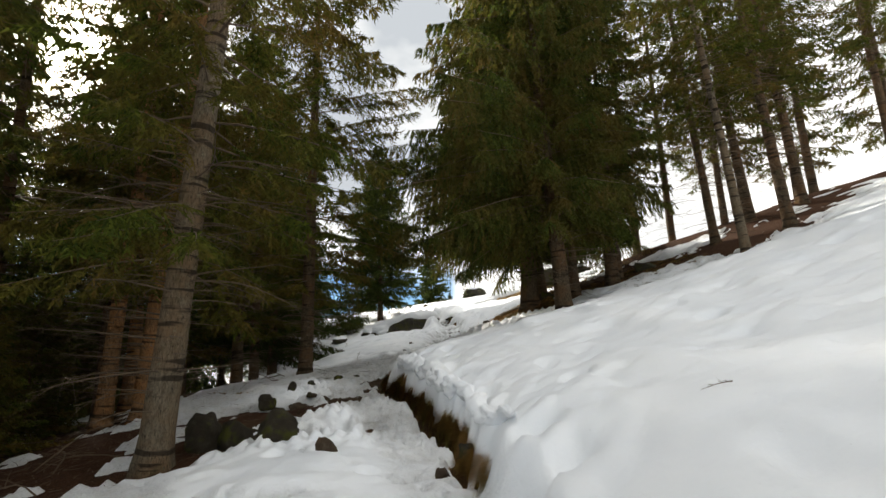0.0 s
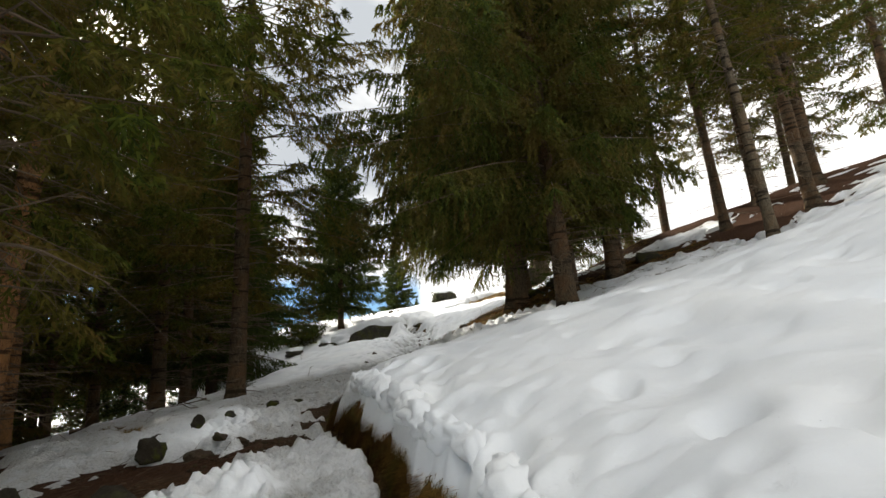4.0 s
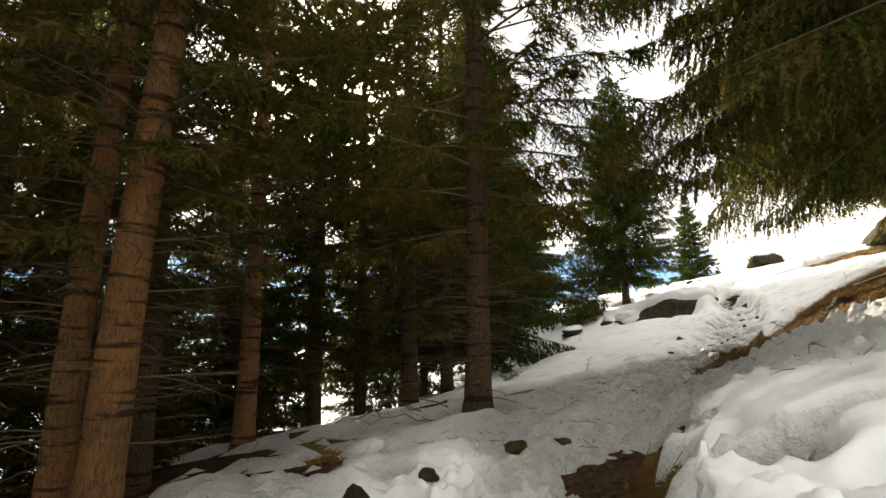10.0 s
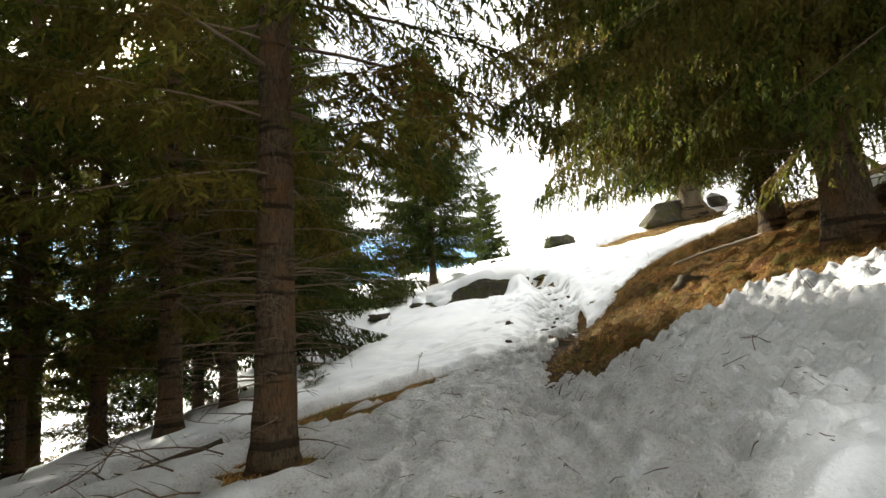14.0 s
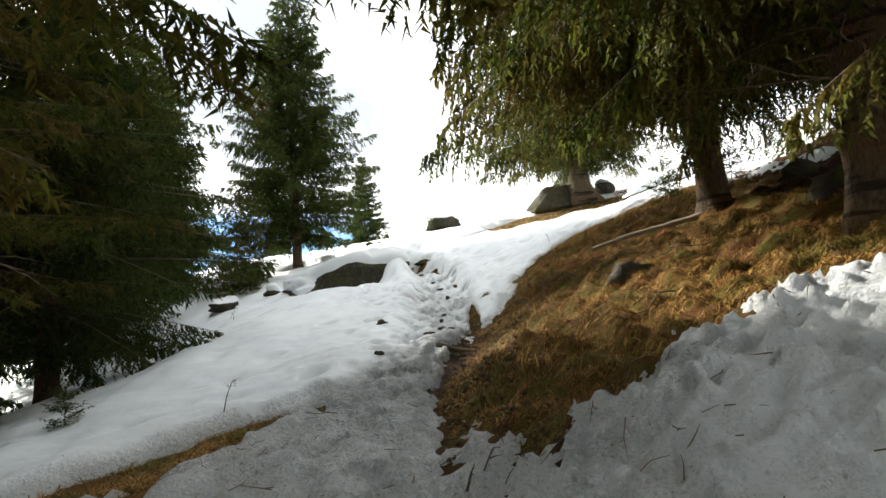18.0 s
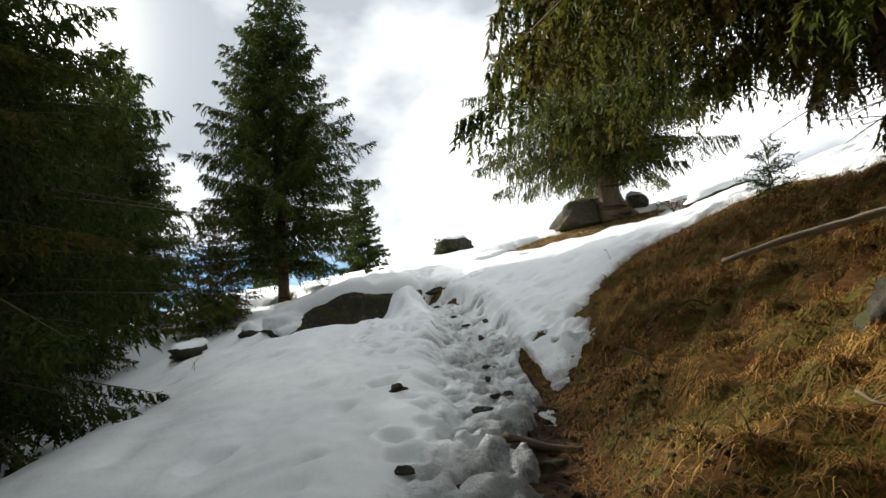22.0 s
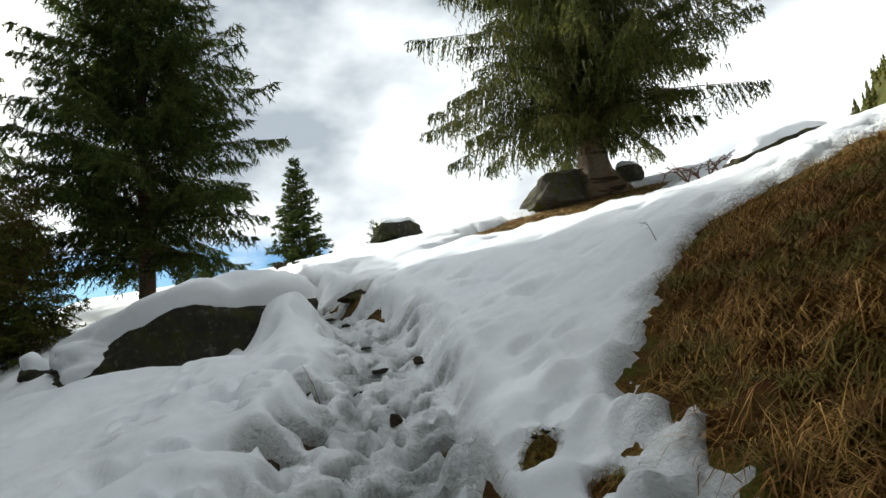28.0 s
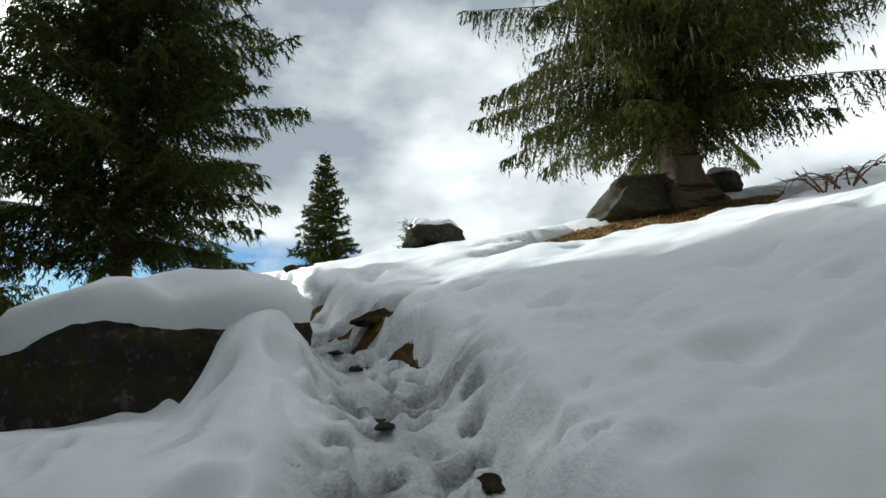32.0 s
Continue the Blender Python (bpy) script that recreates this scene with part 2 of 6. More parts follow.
def make_bark(name, dark, light, rust, mossy=0.25):
    m = material(name, dark, 0.92)
    k = Nodes(m)
    k.bsdf.inputs["Specular IOR Level"].default_value = 0.08
    flakes = k.noise(30, 7, 0.78, (1, 1, 0.35))
    c = k.mix(k.ramp(flakes, (0.35, 0.0), (0.68, 1.0)), dark, light)
    c = k.mix(k.ramp(k.noise(1.3, 5, 0.65), (0.42, 0.0), (0.62, 0.8)), c, rust)
    c = k.mix(k.ramp(k.noise(55, 5, 0.7, (1, 1, 0.22)), (0.34, 0.85), (0.46, 0.0)), c, (0.018, 0.013, 0.009))
    lichen = k.ramp(k.noise(7, 7, 0.75), (0.58, 0.0), (0.68, mossy))
    c = k.mix(lichen, c, (0.24, 0.25, 0.17))
    c = k.mix(k.ramp(k.noise(2.2, 4), (0.6, 0.0), (0.72, 0.7)), c, (0.055, 0.06, 0.018))
    k.colour(c)
    # rings left by the old whorls of branches
    ring = k.ramp(k.noise(1.0, 3, 0.6, (0.6, 0.6, 5.5)), (0.41, 1.0), (0.46, 0.0))
    c = k.mix(k.math('MULTIPLY', ring, 0.8), c, (0.022, 0.017, 0.012))
    k.colour(c)
    b1 = k.bump(flakes, 0.05, 0.9)
    b2 = k.bump(k.voronoi(26.0, (1.0, 1.0, 0.45)), 0.02, 0.7, b1)
    k.bump(ring, 0.03, 0.6, b2)
    return m


def make_needles(name, dark, mid, brown, brown_part):
    m = material(name, mid, 0.55)
    k = Nodes(m)
    c = k.mix(k.island(), dark, mid)
    c = k.mix(k.ramp(k.noise(0.9, 4), (0.40, 0.0), (0.66, brown_part)), c, brown)
    c = k.mix(k.math('MULTIPLY', k.random(), 0.35), c, (0.035, 0.055, 0.02))
    k.colour(c)
    k.bsdf.inputs["Specular IOR Level"].default_value = 0.12
    k.bsdf.inputs["Roughness"].default_value = 0.75
    tr = k.n.new("ShaderNodeBsdfTranslucent")
    k.l.new(c, tr.inputs[0])
    add = k.n.new("ShaderNodeMixShader")
    add.inputs[0].default_value = 0.42
    k.l.new(k.bsdf.outputs[0], add.inputs[1])
    k.l.new(tr.outputs[0], add.inputs[2])
    k.l.new(add.outputs[0], k.n["Material Output"].inputs[0])
    return m


def make_rock(name, dark, light, moss_amount, lichen=0.85):
    m = material(name, dark, 0.95)
    k = Nodes(m)
    k.bsdf.inputs["Specular IOR Level"].default_value = 0.2
    c = k.mix(k.noise(5, 7, 0.7), dark, light)
    c = k.mix(k.ramp(k.voronoi(7, out="Distance"), (0.1, 0.0), (0.5, 0.3)), c, (0.03, 0.028, 0.024))
    c = k.mix(k.ramp(k.noise(9, 6, 0.7), (0.56, 0.0), (0.64, lichen)), c, (0.20, 0.20, 0.155))
    c = k.mix(k.ramp(k.noise(3.1, 5, 0.65), (0.50, 0.0), (0.62, moss_amount)), c, (0.085, 0.088, 0.016))
    k.colour(c)
    b1 = k.bump(k.noise(5, 8, 0.75), 0.16, 0.9)
    k.bump(k.noise(38, 6, 0.75), 0.02, 0.9, b1)
    return m


def make_grass(name, a, b, green):
    m = material(name, a, 0.75)
    k = Nodes(m)
    pale = tuple(min(1.0, 1.8 * v + 0.04) for v in b)
    c = k.ramp(k.island(), (0.0, a), (0.35, tuple(0.5 * (p + q) for p, q in zip(a, b))), (0.78, b), (1.0, pale))
    c = k.mix(k.ramp(k.noise(1.3, 5, 0.65), (0.48, 0.0), (0.56, 0.8)), c, green)
    c = k.mix(k.ramp(k.noise(1.9, 5, 0.65), (0.50, 0.0), (0.58, 0.65)), c, (0.19, 0.068, 0.020))
    k.bsdf.inputs["Specular IOR Level"].default_value = 0.15
    k.colour(c)
    return m


def make_wood(name, dark, light):
    m = material(name, dark, 0.85)
    k = Nodes(m)
    c = k.mix(k.noise(12, 6, 0.7), dark, light)
    c = k.mix(k.math('MULTIPLY', k.random(), 0.4), c, dark)
    k.colour(c)
    k.bump(k.noise(40, 5, 0.7), 0.008, 0.8)
    return m


SNOW = make_snow()
SOIL = make_soil()
BARK = make_bark("spruce_bark", (0.040, 0.030, 0.019), (0.150, 0.112, 0.072), (0.150, 0.078, 0.036))
BARK_ORANGE = make_bark("orange_bark", (0.12, 0.065, 0.030), (0.34, 0.195, 0.095), (0.36, 0.165, 0.060))
BARK_PALE = make_bark("grey_bark", (0.085, 0.068, 0.047), (0.25, 0.205, 0.145), (0.19, 0.12, 0.065), 0.5)
NEEDLES = make_needles("spruce_needles", (0.024, 0.038, 0.005), (0.108, 0.128, 0.015), (0.18, 0.105, 0.026), 0.75)
NEEDLES_OPEN = make_needles("open_spruce_needles", (0.018, 0.032, 0.006), (0.070, 0.092, 0.016), (0.10, 0.085, 0.022), 0.3)
TWIG = make_wood("twig_wood", (0.065, 0.043, 0.025), (0.19, 0.13, 0.08))
TWIG_RED = make_wood("red_twig", (0.10, 0.04, 0.025), (0.21, 0.10, 0.06))
LOGWOOD = make_wood("weathered_log", (0.18, 0.145, 0.105), (0.42, 0.36, 0.28))
LICHEN = make_wood("beard_lichen", (0.09, 0.10, 0.05), (0.20, 0.20, 0.11))
ROCK = make_rock("dark_rock", (0.018, 0.016, 0.012), (0.120, 0.108, 0.082), 0.6, 0.6)
ROCK_GREY = make_rock("lichened_rock", (0.055, 0.048, 0.036), (0.19, 0.165, 0.12), 0.9, 0.5)
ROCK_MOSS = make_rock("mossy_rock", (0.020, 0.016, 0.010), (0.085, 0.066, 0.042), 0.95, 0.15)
ROCK_BROWN = make_rock("brown_stone", (0.05, 0.032, 0.019), (0.17, 0.115, 0.07), 0.4, 0.3)
STRAW = make_grass("straw_grass", (0.030, 0.015, 0.004), (0.37, 0.205, 0.042), (0.120, 0.112, 0.018))
BANK_MOSS = make_grass("bank_moss", (0.050, 0.034, 0.010), (0.25, 0.165, 0.042), (0.10, 0.105, 0.020))
NEEDLES_OLD = make_needles("old_spruce_needles", (0.022, 0.030, 0.006), (0.100, 0.108, 0.020), (0.14, 0.12, 0.035), 0.4)
STRAW_TALL = make_grass("tall_straw", (0.085, 0.038, 0.009), (0.48, 0.27, 0.075), (0.16, 0.145, 0.030))
STRAW_DRY = make_grass("dry_grass", (0.28, 0.17, 0.06), (0.52, 0.38, 0.18), (0.26, 0.2, 0.07))
MOSS = make_grass("moss", (0.045, 0.06, 0.014), (0.15, 0.16, 0.04), (0.08, 0.09, 0.02))


# ---- the lie of the land ----
def hashed(ix, iy, seed):
    h = (ix.astype(np.int64) * 374761393 + iy.astype(np.int64) * 668265263 + seed * 1274126177) & 0xFFFFFFFF
    h = ((h ^ (h >> 13)) * 1103515245) & 0xFFFFFFFF
    return ((h ^ (h >> 16)) & 0xFFFFFF) / float(0xFFFFFF)


def vnoise(x, y, seed=0):
    """Smooth noise between -1 and 1, one lump a metre."""
    ix, iy = np.floor(x), np.floor(y)
    fx, fy = x - ix, y - iy
    sx, sy = fx * fx * (3 - 2 * fx), fy * fy * (3 - 2 * fy)
    a, b = hashed(ix, iy, seed), hashed(ix + 1, iy, seed)
    c, d = hashed(ix, iy + 1, seed), hashed(ix + 1, iy + 1, seed)
    return 2 * (a + (b - a) * sx + (c - a) * sy + (a - b - c + d) * sx * sy) - 1


def fbm(x, y, seed=0, octaves=4, gain=0.5):
    out, amp, tot = 0.0, 1.0, 0.0
    for k in range(octaves):
        c, s = math.cos(0.7 * k + 0.3), math.sin(0.7 * k + 0.3)
        out = out + amp * vnoise((c * x - s * y) * 2 ** k + 17.3 * k, (s * x + c * y) * 2 ** k - 9.1 * k, seed + k)
        tot += amp
        amp *= gain
    return out / tot


def pits(x, y, seed, chance=1.0):
    """Distance to the nearest of the strewn points, about one a square metre."""
    ix, iy = np.floor(x), np.floor(y)
    best = np.full(np.shape(x), 9.0)
    for dx in (-1, 0, 1):
        for dy in (-1, 0, 1):
            cx, cy = ix + dx, iy + dy
            px, py = cx + 0.15 + 0.7 * hashed(cx, cy, seed), cy + 0.15 + 0.7 * hashed(cx, cy, seed + 1)
            d = np.hypot(x - px, y - py) + 9.0 * (hashed(cx, cy, seed + 2) > chance)
            best = np.minimum(best, d)
    return best


def smooth(a, b, v):
    t = np.clip((v - a) / (b - a), 0, 1)
    return t * t * (3 - 2 * t)


def curve(stops):
    """A smooth line through (at, value) stops, level past its ends' slope."""
    xs, vs = np.array([s[0] for s in stops], float), np.array([s[1] for s in stops], float)
    slopes = np.gradient(vs, xs)

    def at(x):
        x = np.asarray(x, float)
        k = np.clip(np.searchsorted(xs, x) - 1, 0, len(xs) - 2)
        h = xs[k + 1] - xs[k]
        t = np.clip((x - xs[k]) / h, 0, 1)
        return ((2 * t**3 - 3 * t**2 + 1) * vs[k] + (t**3 - 2 * t**2 + t) * h * slopes[k]
                + (-2 * t**3 + 3 * t**2) * vs[k + 1] + (t**3 - t**2) * h * slopes[k + 1])
    return at


path_x = curve([(-20, 0.6), (0, 0.1), (4, 0.0), (7, -0.35), (9.5, -1.1), (12, -1.75), (16, -1.95), (20, -1.65),
                (24, -0.35), (28, 0.2), (31, 0.55), (34, 0.25), (37, -0.9), (42, -2.4), (52, -5.5), (80, -12)])
path_z = curve([(-20, -1.4), (0, 0.0), (4, 0.2), (7, 0.5), (10, 0.93), (13.3, 1.33), (17, 1.75), (20.7, 2.10), (24.3, 2.60),
                (27.6, 3.05), (31, 3.80), (34, 4.45), (37, 5.05), (42, 6.0), (50, 7.1), (60, 8.0), (72, 8.1), (110, 2), (200, -30)])
bank_h = curve([(-20, 0.3), (2, 0.32), (6, 0.44), (9, 0.44), (12, 0.38), (14.5, 0.22), (17, 0.05), (20, 0.08), (24, 0.12),
                (27, 0.17), (31, 0.26), (35, 0.36), (42, 0.3), (60, 0.1)])
right_1 = curve([(-20, 0.3), (4, 0.27), (10, 0.25), (15, 0.25), (18, 0.34), (21, 0.42), (25, 0.45), (28, 0.42), (31, 0.345), (34, 0.225), (42, 0.17), (50, 0.10), (62, 0.04)])
right_2 = curve([(-20, 0.3), (10, 0.30), (15, 0.31), (21, 0.29), (25, 0.28), (28, 0.30), (31, 0.31), (35, 0.17), (41, 0.18), (48, 0.03), (60, -0.10), (100, -0.1)])
left_1 = curve([(-20, 0.1), (4, 0.05), (9, 0.08), (14, 0.10), (18, 0.12), (22, 0.14), (26, 0.13), (30, 0.19), (36, 0.20), (44, 0.10), (60, 0.1)])
left_2 = curve([(-20, 0.3), (10, 0.18), (16, 0.18), (21, 0.22), (27, 0.28), (33, 0.36), (40, 0.32), (50, 0.3), (60, 0.25)])
berm_y = curve([(5, 26.0), (9, 24.4), (12, 22.4), (16, 22.0), (22, 23.5), (40, 28)])
lip_h = curve([(-20, 0.1), (6, 0.08), (10, 0.0), (20, 0.0), (22, 0.05), (26, 0.14), (31, 0.22), (36, 0.12), (44, 0.05)])


def ground_base(x, y):
    x, y = np.asarray(x, float), np.asarray(y, float)
    yc = np.clip(y, -20, 110)
    u = x - path_x(np.clip(y, -20, 80))
    u = u + smooth(0.1, 0.4, u) * (1 - smooth(0.9, 1.6, u)) * 0.13 * vnoise(y * 0 + 2.2, y * 1.4, 33)
    w = 0.22 + 0.4 * smooth(13, 18, y) * (1 - smooth(25.5, 28.0, y)) + 0.3 * smooth(34, 38, y)
    r = np.maximum(u - 0.5, 0)
    near = np.minimum(r, 5.0) + 0.0
    far = np.maximum(r - 5.0, 0)
    rise = bank_h(yc) * smooth(0.42, 0.42 + w * 1.6, u) + right_1(yc) * near + right_2(yc) * np.minimum(far, 60)
    v = np.maximum(-u - 0.6, 0)
    fall = lip_h(yc) * smooth(0.55, 0.55 + 0.45 + 0.2 * (1 - smooth(25, 28, yc)), -u) - left_1(yc) * np.minimum(v, 4.0) - left_2(yc) * np.minimum(np.maximum(v - 4.0, 0), 14)
    z = path_z(np.clip(y, -20, 200)) + rise + fall
    # a hollow below the row of trees on the slope, and the bank of litter behind them
    z = z - 0.50 * np.exp(-(((x - 10.3) / 4.2) ** 2 + ((y - 16.3) / 3.4) ** 2))
    z = z + 0.62 * smooth(6.0, 10.0, x) * (1 - smooth(24, 34, x)) * np.exp(-((y - berm_y(np.clip(x, 5, 40))) / 1.5) ** 2)
    z = z - 0.05 * np.maximum(np.abs(x) - 80, 0) * (np.abs(x) < 1e9)
    z = np.where(y > 200, z - 0.05 * (y - 200), z)
    z = np.where(y < -20, z + 0.06 * (y + 20), z)
    return np.maximum(z, -120 + 0 * z)


def ground_z(x, y):
    """The bare ground: soil, litter and grass under the snow."""
    x, y = np.asarray(x, float), np.asarray(y, float)
    u = x - path_x(np.clip(y, -20, 80))
    on = np.exp(-(u / 0.5) ** 2)
    lumps = 0.10 * fbm(x * 0.55, y * 0.55, 3) + 0.035 * fbm(x * 2.3, y * 2.3, 8, 3)
    bank = smooth(18, 20, y) * (1 - smooth(27, 30, y)) * smooth(0.6, 1.2, u) * (1 - smooth(7, 9, u))
    lumps = lumps + bank * (0.13 * (0.5 - smooth(0.0, 0.55, pits(x * 2.2, y * 2.2, 12))) + 0.07 * fbm(x * 4, y * 4, 14, 3))
    lumps = lumps - 0.12 * smooth(24, 27, y) * (1 - smooth(36, 40, y)) * (1 - smooth(0.15, 0.45, np.abs(u)))
    return ground_base(x, y) + lumps * (1 - 0.5 * on)


def blob(x, y, cx, cy, rx, ry, turn=0.0):
    """1 in the middle of an uneven oval, 0 at its rim, less outside."""
    c, s = math.cos(radians(turn)), math.sin(radians(turn))
    a, b = (x - cx) * c + (y - cy) * s, -(x - cx) * s + (y - cy) * c
    return 1 - np.sqrt((a / rx) ** 2 + (b / ry) ** 2)


# gaps in the snow where moss or straw looks out
HOLES = [(-0.62, 11.74, 0.30), (-0.14, 11.98, 0.26), (-1.14, 12.43, 0.30), (-0.56, 11.39, 0.2), (-0.25, 12.77, 0.28), (1.06, 27.4, 0.15), (1.2, 26.9, 0.13), (0.74, 28.4, 0.16),
         (0.58, 34.7, 0.4), (-0.45, 37.1, 0.35), (-0.52, 28.5, 0.2), (-0.28, 28.9, 0.2), (-0.3, 29.95, 0.18), (0.1, 35.6, 0.25), (-1.1, 38.6, 0.3)]
TREES_WELL = []     # (x, y, radius) of trunks, round which the snow has melted

grass_lo = curve([(16, 1.4), (18.6, 1.25), (20, 0.75), (22, 0.35), (25, 0.45), (26, 1.15), (27.4, 1.65), (28.2, 2.2), (31, 5.5), (34, 9.0)])


def bare(x, y):
    """Above 0 where no snow lies."""
    u = x - path_x(np.clip(y, -20, 80))
    n = 0.55 * fbm(x * 1.1, y * 1.1, 21, 4) + 0.25 * fbm(x * 4.0, y * 4.0, 27, 3)
    # the grass bank uphill of the path, up to the trees
    g = np.minimum(u - grass_lo(np.clip(y, 16, 34)), np.minimum((y - 18.5 - 0.16 * np.maximum(u, 0)) * 0.8, (29.8 - y) * 0.9))
    g = np.minimum(g, (6.6 + 0.2 * (y - 24) - u) * 0.6)
    out = g + 0.45 * n + 0.5 * (1 - 0.55 * smooth(23, 25.5, y)) * fbm(x * 2.8, y * 2.8, 46, 5, 0.68)
    # needle litter under the trees on the slope
    out = np.maximum(out, 1.3 * blob(x, y, 5.2, 22.6, 2.6, 2.8) + n)
    berm = np.exp(-((y - berm_y(np.clip(x, 5, 40)) - 0.3) / 1.7) ** 2) * smooth(5.5, 8.5, x) * (1 - smooth(26, 32, x))
    out = np.maximum(out, -0.75 + 1.35 * berm + 0.9 * n)
    out = np.maximum(out, 1.2 * blob(x, y, 11.5, 19.6, 6.0, 2.1, 6) - 0.25 + 1.4 * fbm(x * 2.1, y * 3.4, 47, 4, 0.65))
    out = np.maximum(out, 1.4 * blob(x, y, 6.6, 20.3, 2.6, 1.7, 20) + 1.1 * n)
    out = np.maximum(out, 1.3 * blob(x, y, 17, 25.5, 5, 2.0, 15) + n)
    out = np.maximum(out, 1.3 * blob(x, y, 3.4, 19.2, 1.7, 1.15) + 0.8 * n)
    # strip of dry grass at the downhill edge of the path
    out = np.maximum(out, blob(x, y, -3.85, 20.15, 1.7, 0.42, 36) + 0.9 * n)
    out = np.maximum(out, 0.8 * blob(x, y, -4.1, 18.3, 0.26, 1.5, -28) - 0.05 + n)
    out = np.maximum(out, 1.0 * blob(x, y, -5.6, 18.4, 1.6, 0.5, 30) + n)
    out = np.maximum(out, 1.1 * blob(x, y, -3.3, 10.1, 1.5, 1.15, 20) + 0.9 * n)
    out = np.maximum(out, 0.9 * blob(x, y, -1.55, 12.1, 0.75, 0.42, 8) + 0.9 * n)
    out = np.maximum(out, 0.8 * blob(x, y, -1.45, 13.6, 0.55, 0.85, 10) + 0.9 * n)
    out = np.maximum(out, 0.8 * blob(x, y, -2.0, 11.2, 0.6, 0.5, 10) + 0.9 * n)
    # dirt of the path along the grass bank
    out = np.maximum(out, 1.0 * blob(x, y, float(path_x(22.2)) + 0.42, 22.0, 0.26, 2.6, -13) + 0.5 * n)
    out = np.maximum(out, 1.0 * blob(x, y, float(path_x(26.0)) + 0.52, 26.0, 0.13, 1.7, -10) + 0.4 * n)
    # crusty torn snow under the big spruces
    zone = smooth(15.2, 16.6, y) * (1 - smooth(20.5, 22.0, y)) * smooth(0.3, 1.2, u) * (1 - smooth(5.5, 7.5, u))
    out = np.maximum(out, -1.22 + zone * (0.70 + 0.35 * (y - 18.3)) + 1.25 * fbm(x * 5.0, y * 5.0, 44, 4, 0.7))
    # needle litter at the foot of the downhill trees
    out = np.maximum(out, 0.75 * blob(x, y, -6.2, 7.4, 2.7, 3.6) + 1.5 * n)
    # the old spruce's dry foot
    out = np.maximum(out, 1.4 * blob(x, y, 7.6, 39.3, 3.8, 1.6, 8) + 0.8 * n)
    out = np.maximum(out, 1.6 * blob(x, y, 6.4, 37.5, 3.6, 0.95, 13) + 0.6 * n)
    # forest on the downhill side: thin, torn snow
    out = np.maximum(out, -1.1 + (1.05 + 0.65 * smooth(5, 8, -u) * (1 - smooth(13, 19, -u)) - 0.25 * smooth(14, 20, -u)) * smooth(1.2, 3.2, -u) * (1 - smooth(16.0, 17.8, y + 0.06 * (u + 4))) + 1.0 * n)
    for hx_, hy_, hr in HOLES:
        out = np.maximum(out, 0.9 * blob(x, y, hx_, hy_, hr, hr * 0.75, 40 * hx_) + 0.7 * n)
    for tx, ty, tr in TREES_WELL:
        d = np.hypot(x - tx, y - ty)
        out = np.maximum(out, (tr - d) * 1.2 + 0.3 * n)
    return out


PRINTS = []         # x, y, turn, depth of boot prints
_rng = np.random.default_rng(19)
for _k in range(70):
    _y = 20.5 + 0.25 * _k
    _s = 1 if _k % 2 else -1
    PRINTS.append((float(path_x(_y)) + 0.15 * _s + _rng.normal(0, 0.07), _y + _rng.normal(0, 0.06), _rng.normal(0.1, 0.2), _rng.uniform(0.05, 0.10)))
for _k in range(26):
    _y = _rng.uniform(20.0, 36.0)
    PRINTS.append((float(path_x(_y)) + _rng.choice([-1, 1]) * _rng.uniform(0.35, 0.9), _y, _rng.normal(0, 0.4), _rng.uniform(0.05, 0.11)))

for _k in range(26):
    _y = _rng.uniform(25.5, 32.0)
    PRINTS.append((float(path_x(_y)) - _rng.uniform(0.7, 2.2), _y, _rng.normal(0.5, 0.6), _rng.uniform(0.06, 0.12)))


def trodden(x, y):
    """1 on the trodden path, 0 off it."""
    u = x - path_x(np.clip(y, -20, 80))
    half = 0.42 + 0.35 * smooth(8, 12, y) - 0.1 * smooth(24, 28, y) + 0.9 * smooth(13, 16, y) * (1 - smooth(19, 22, y))
    return 1 - smooth(half * 0.6, half * 1.35, np.abs(u + 0.15 * vnoise(x * 0 + 3.3, y * 0.8, 5)))


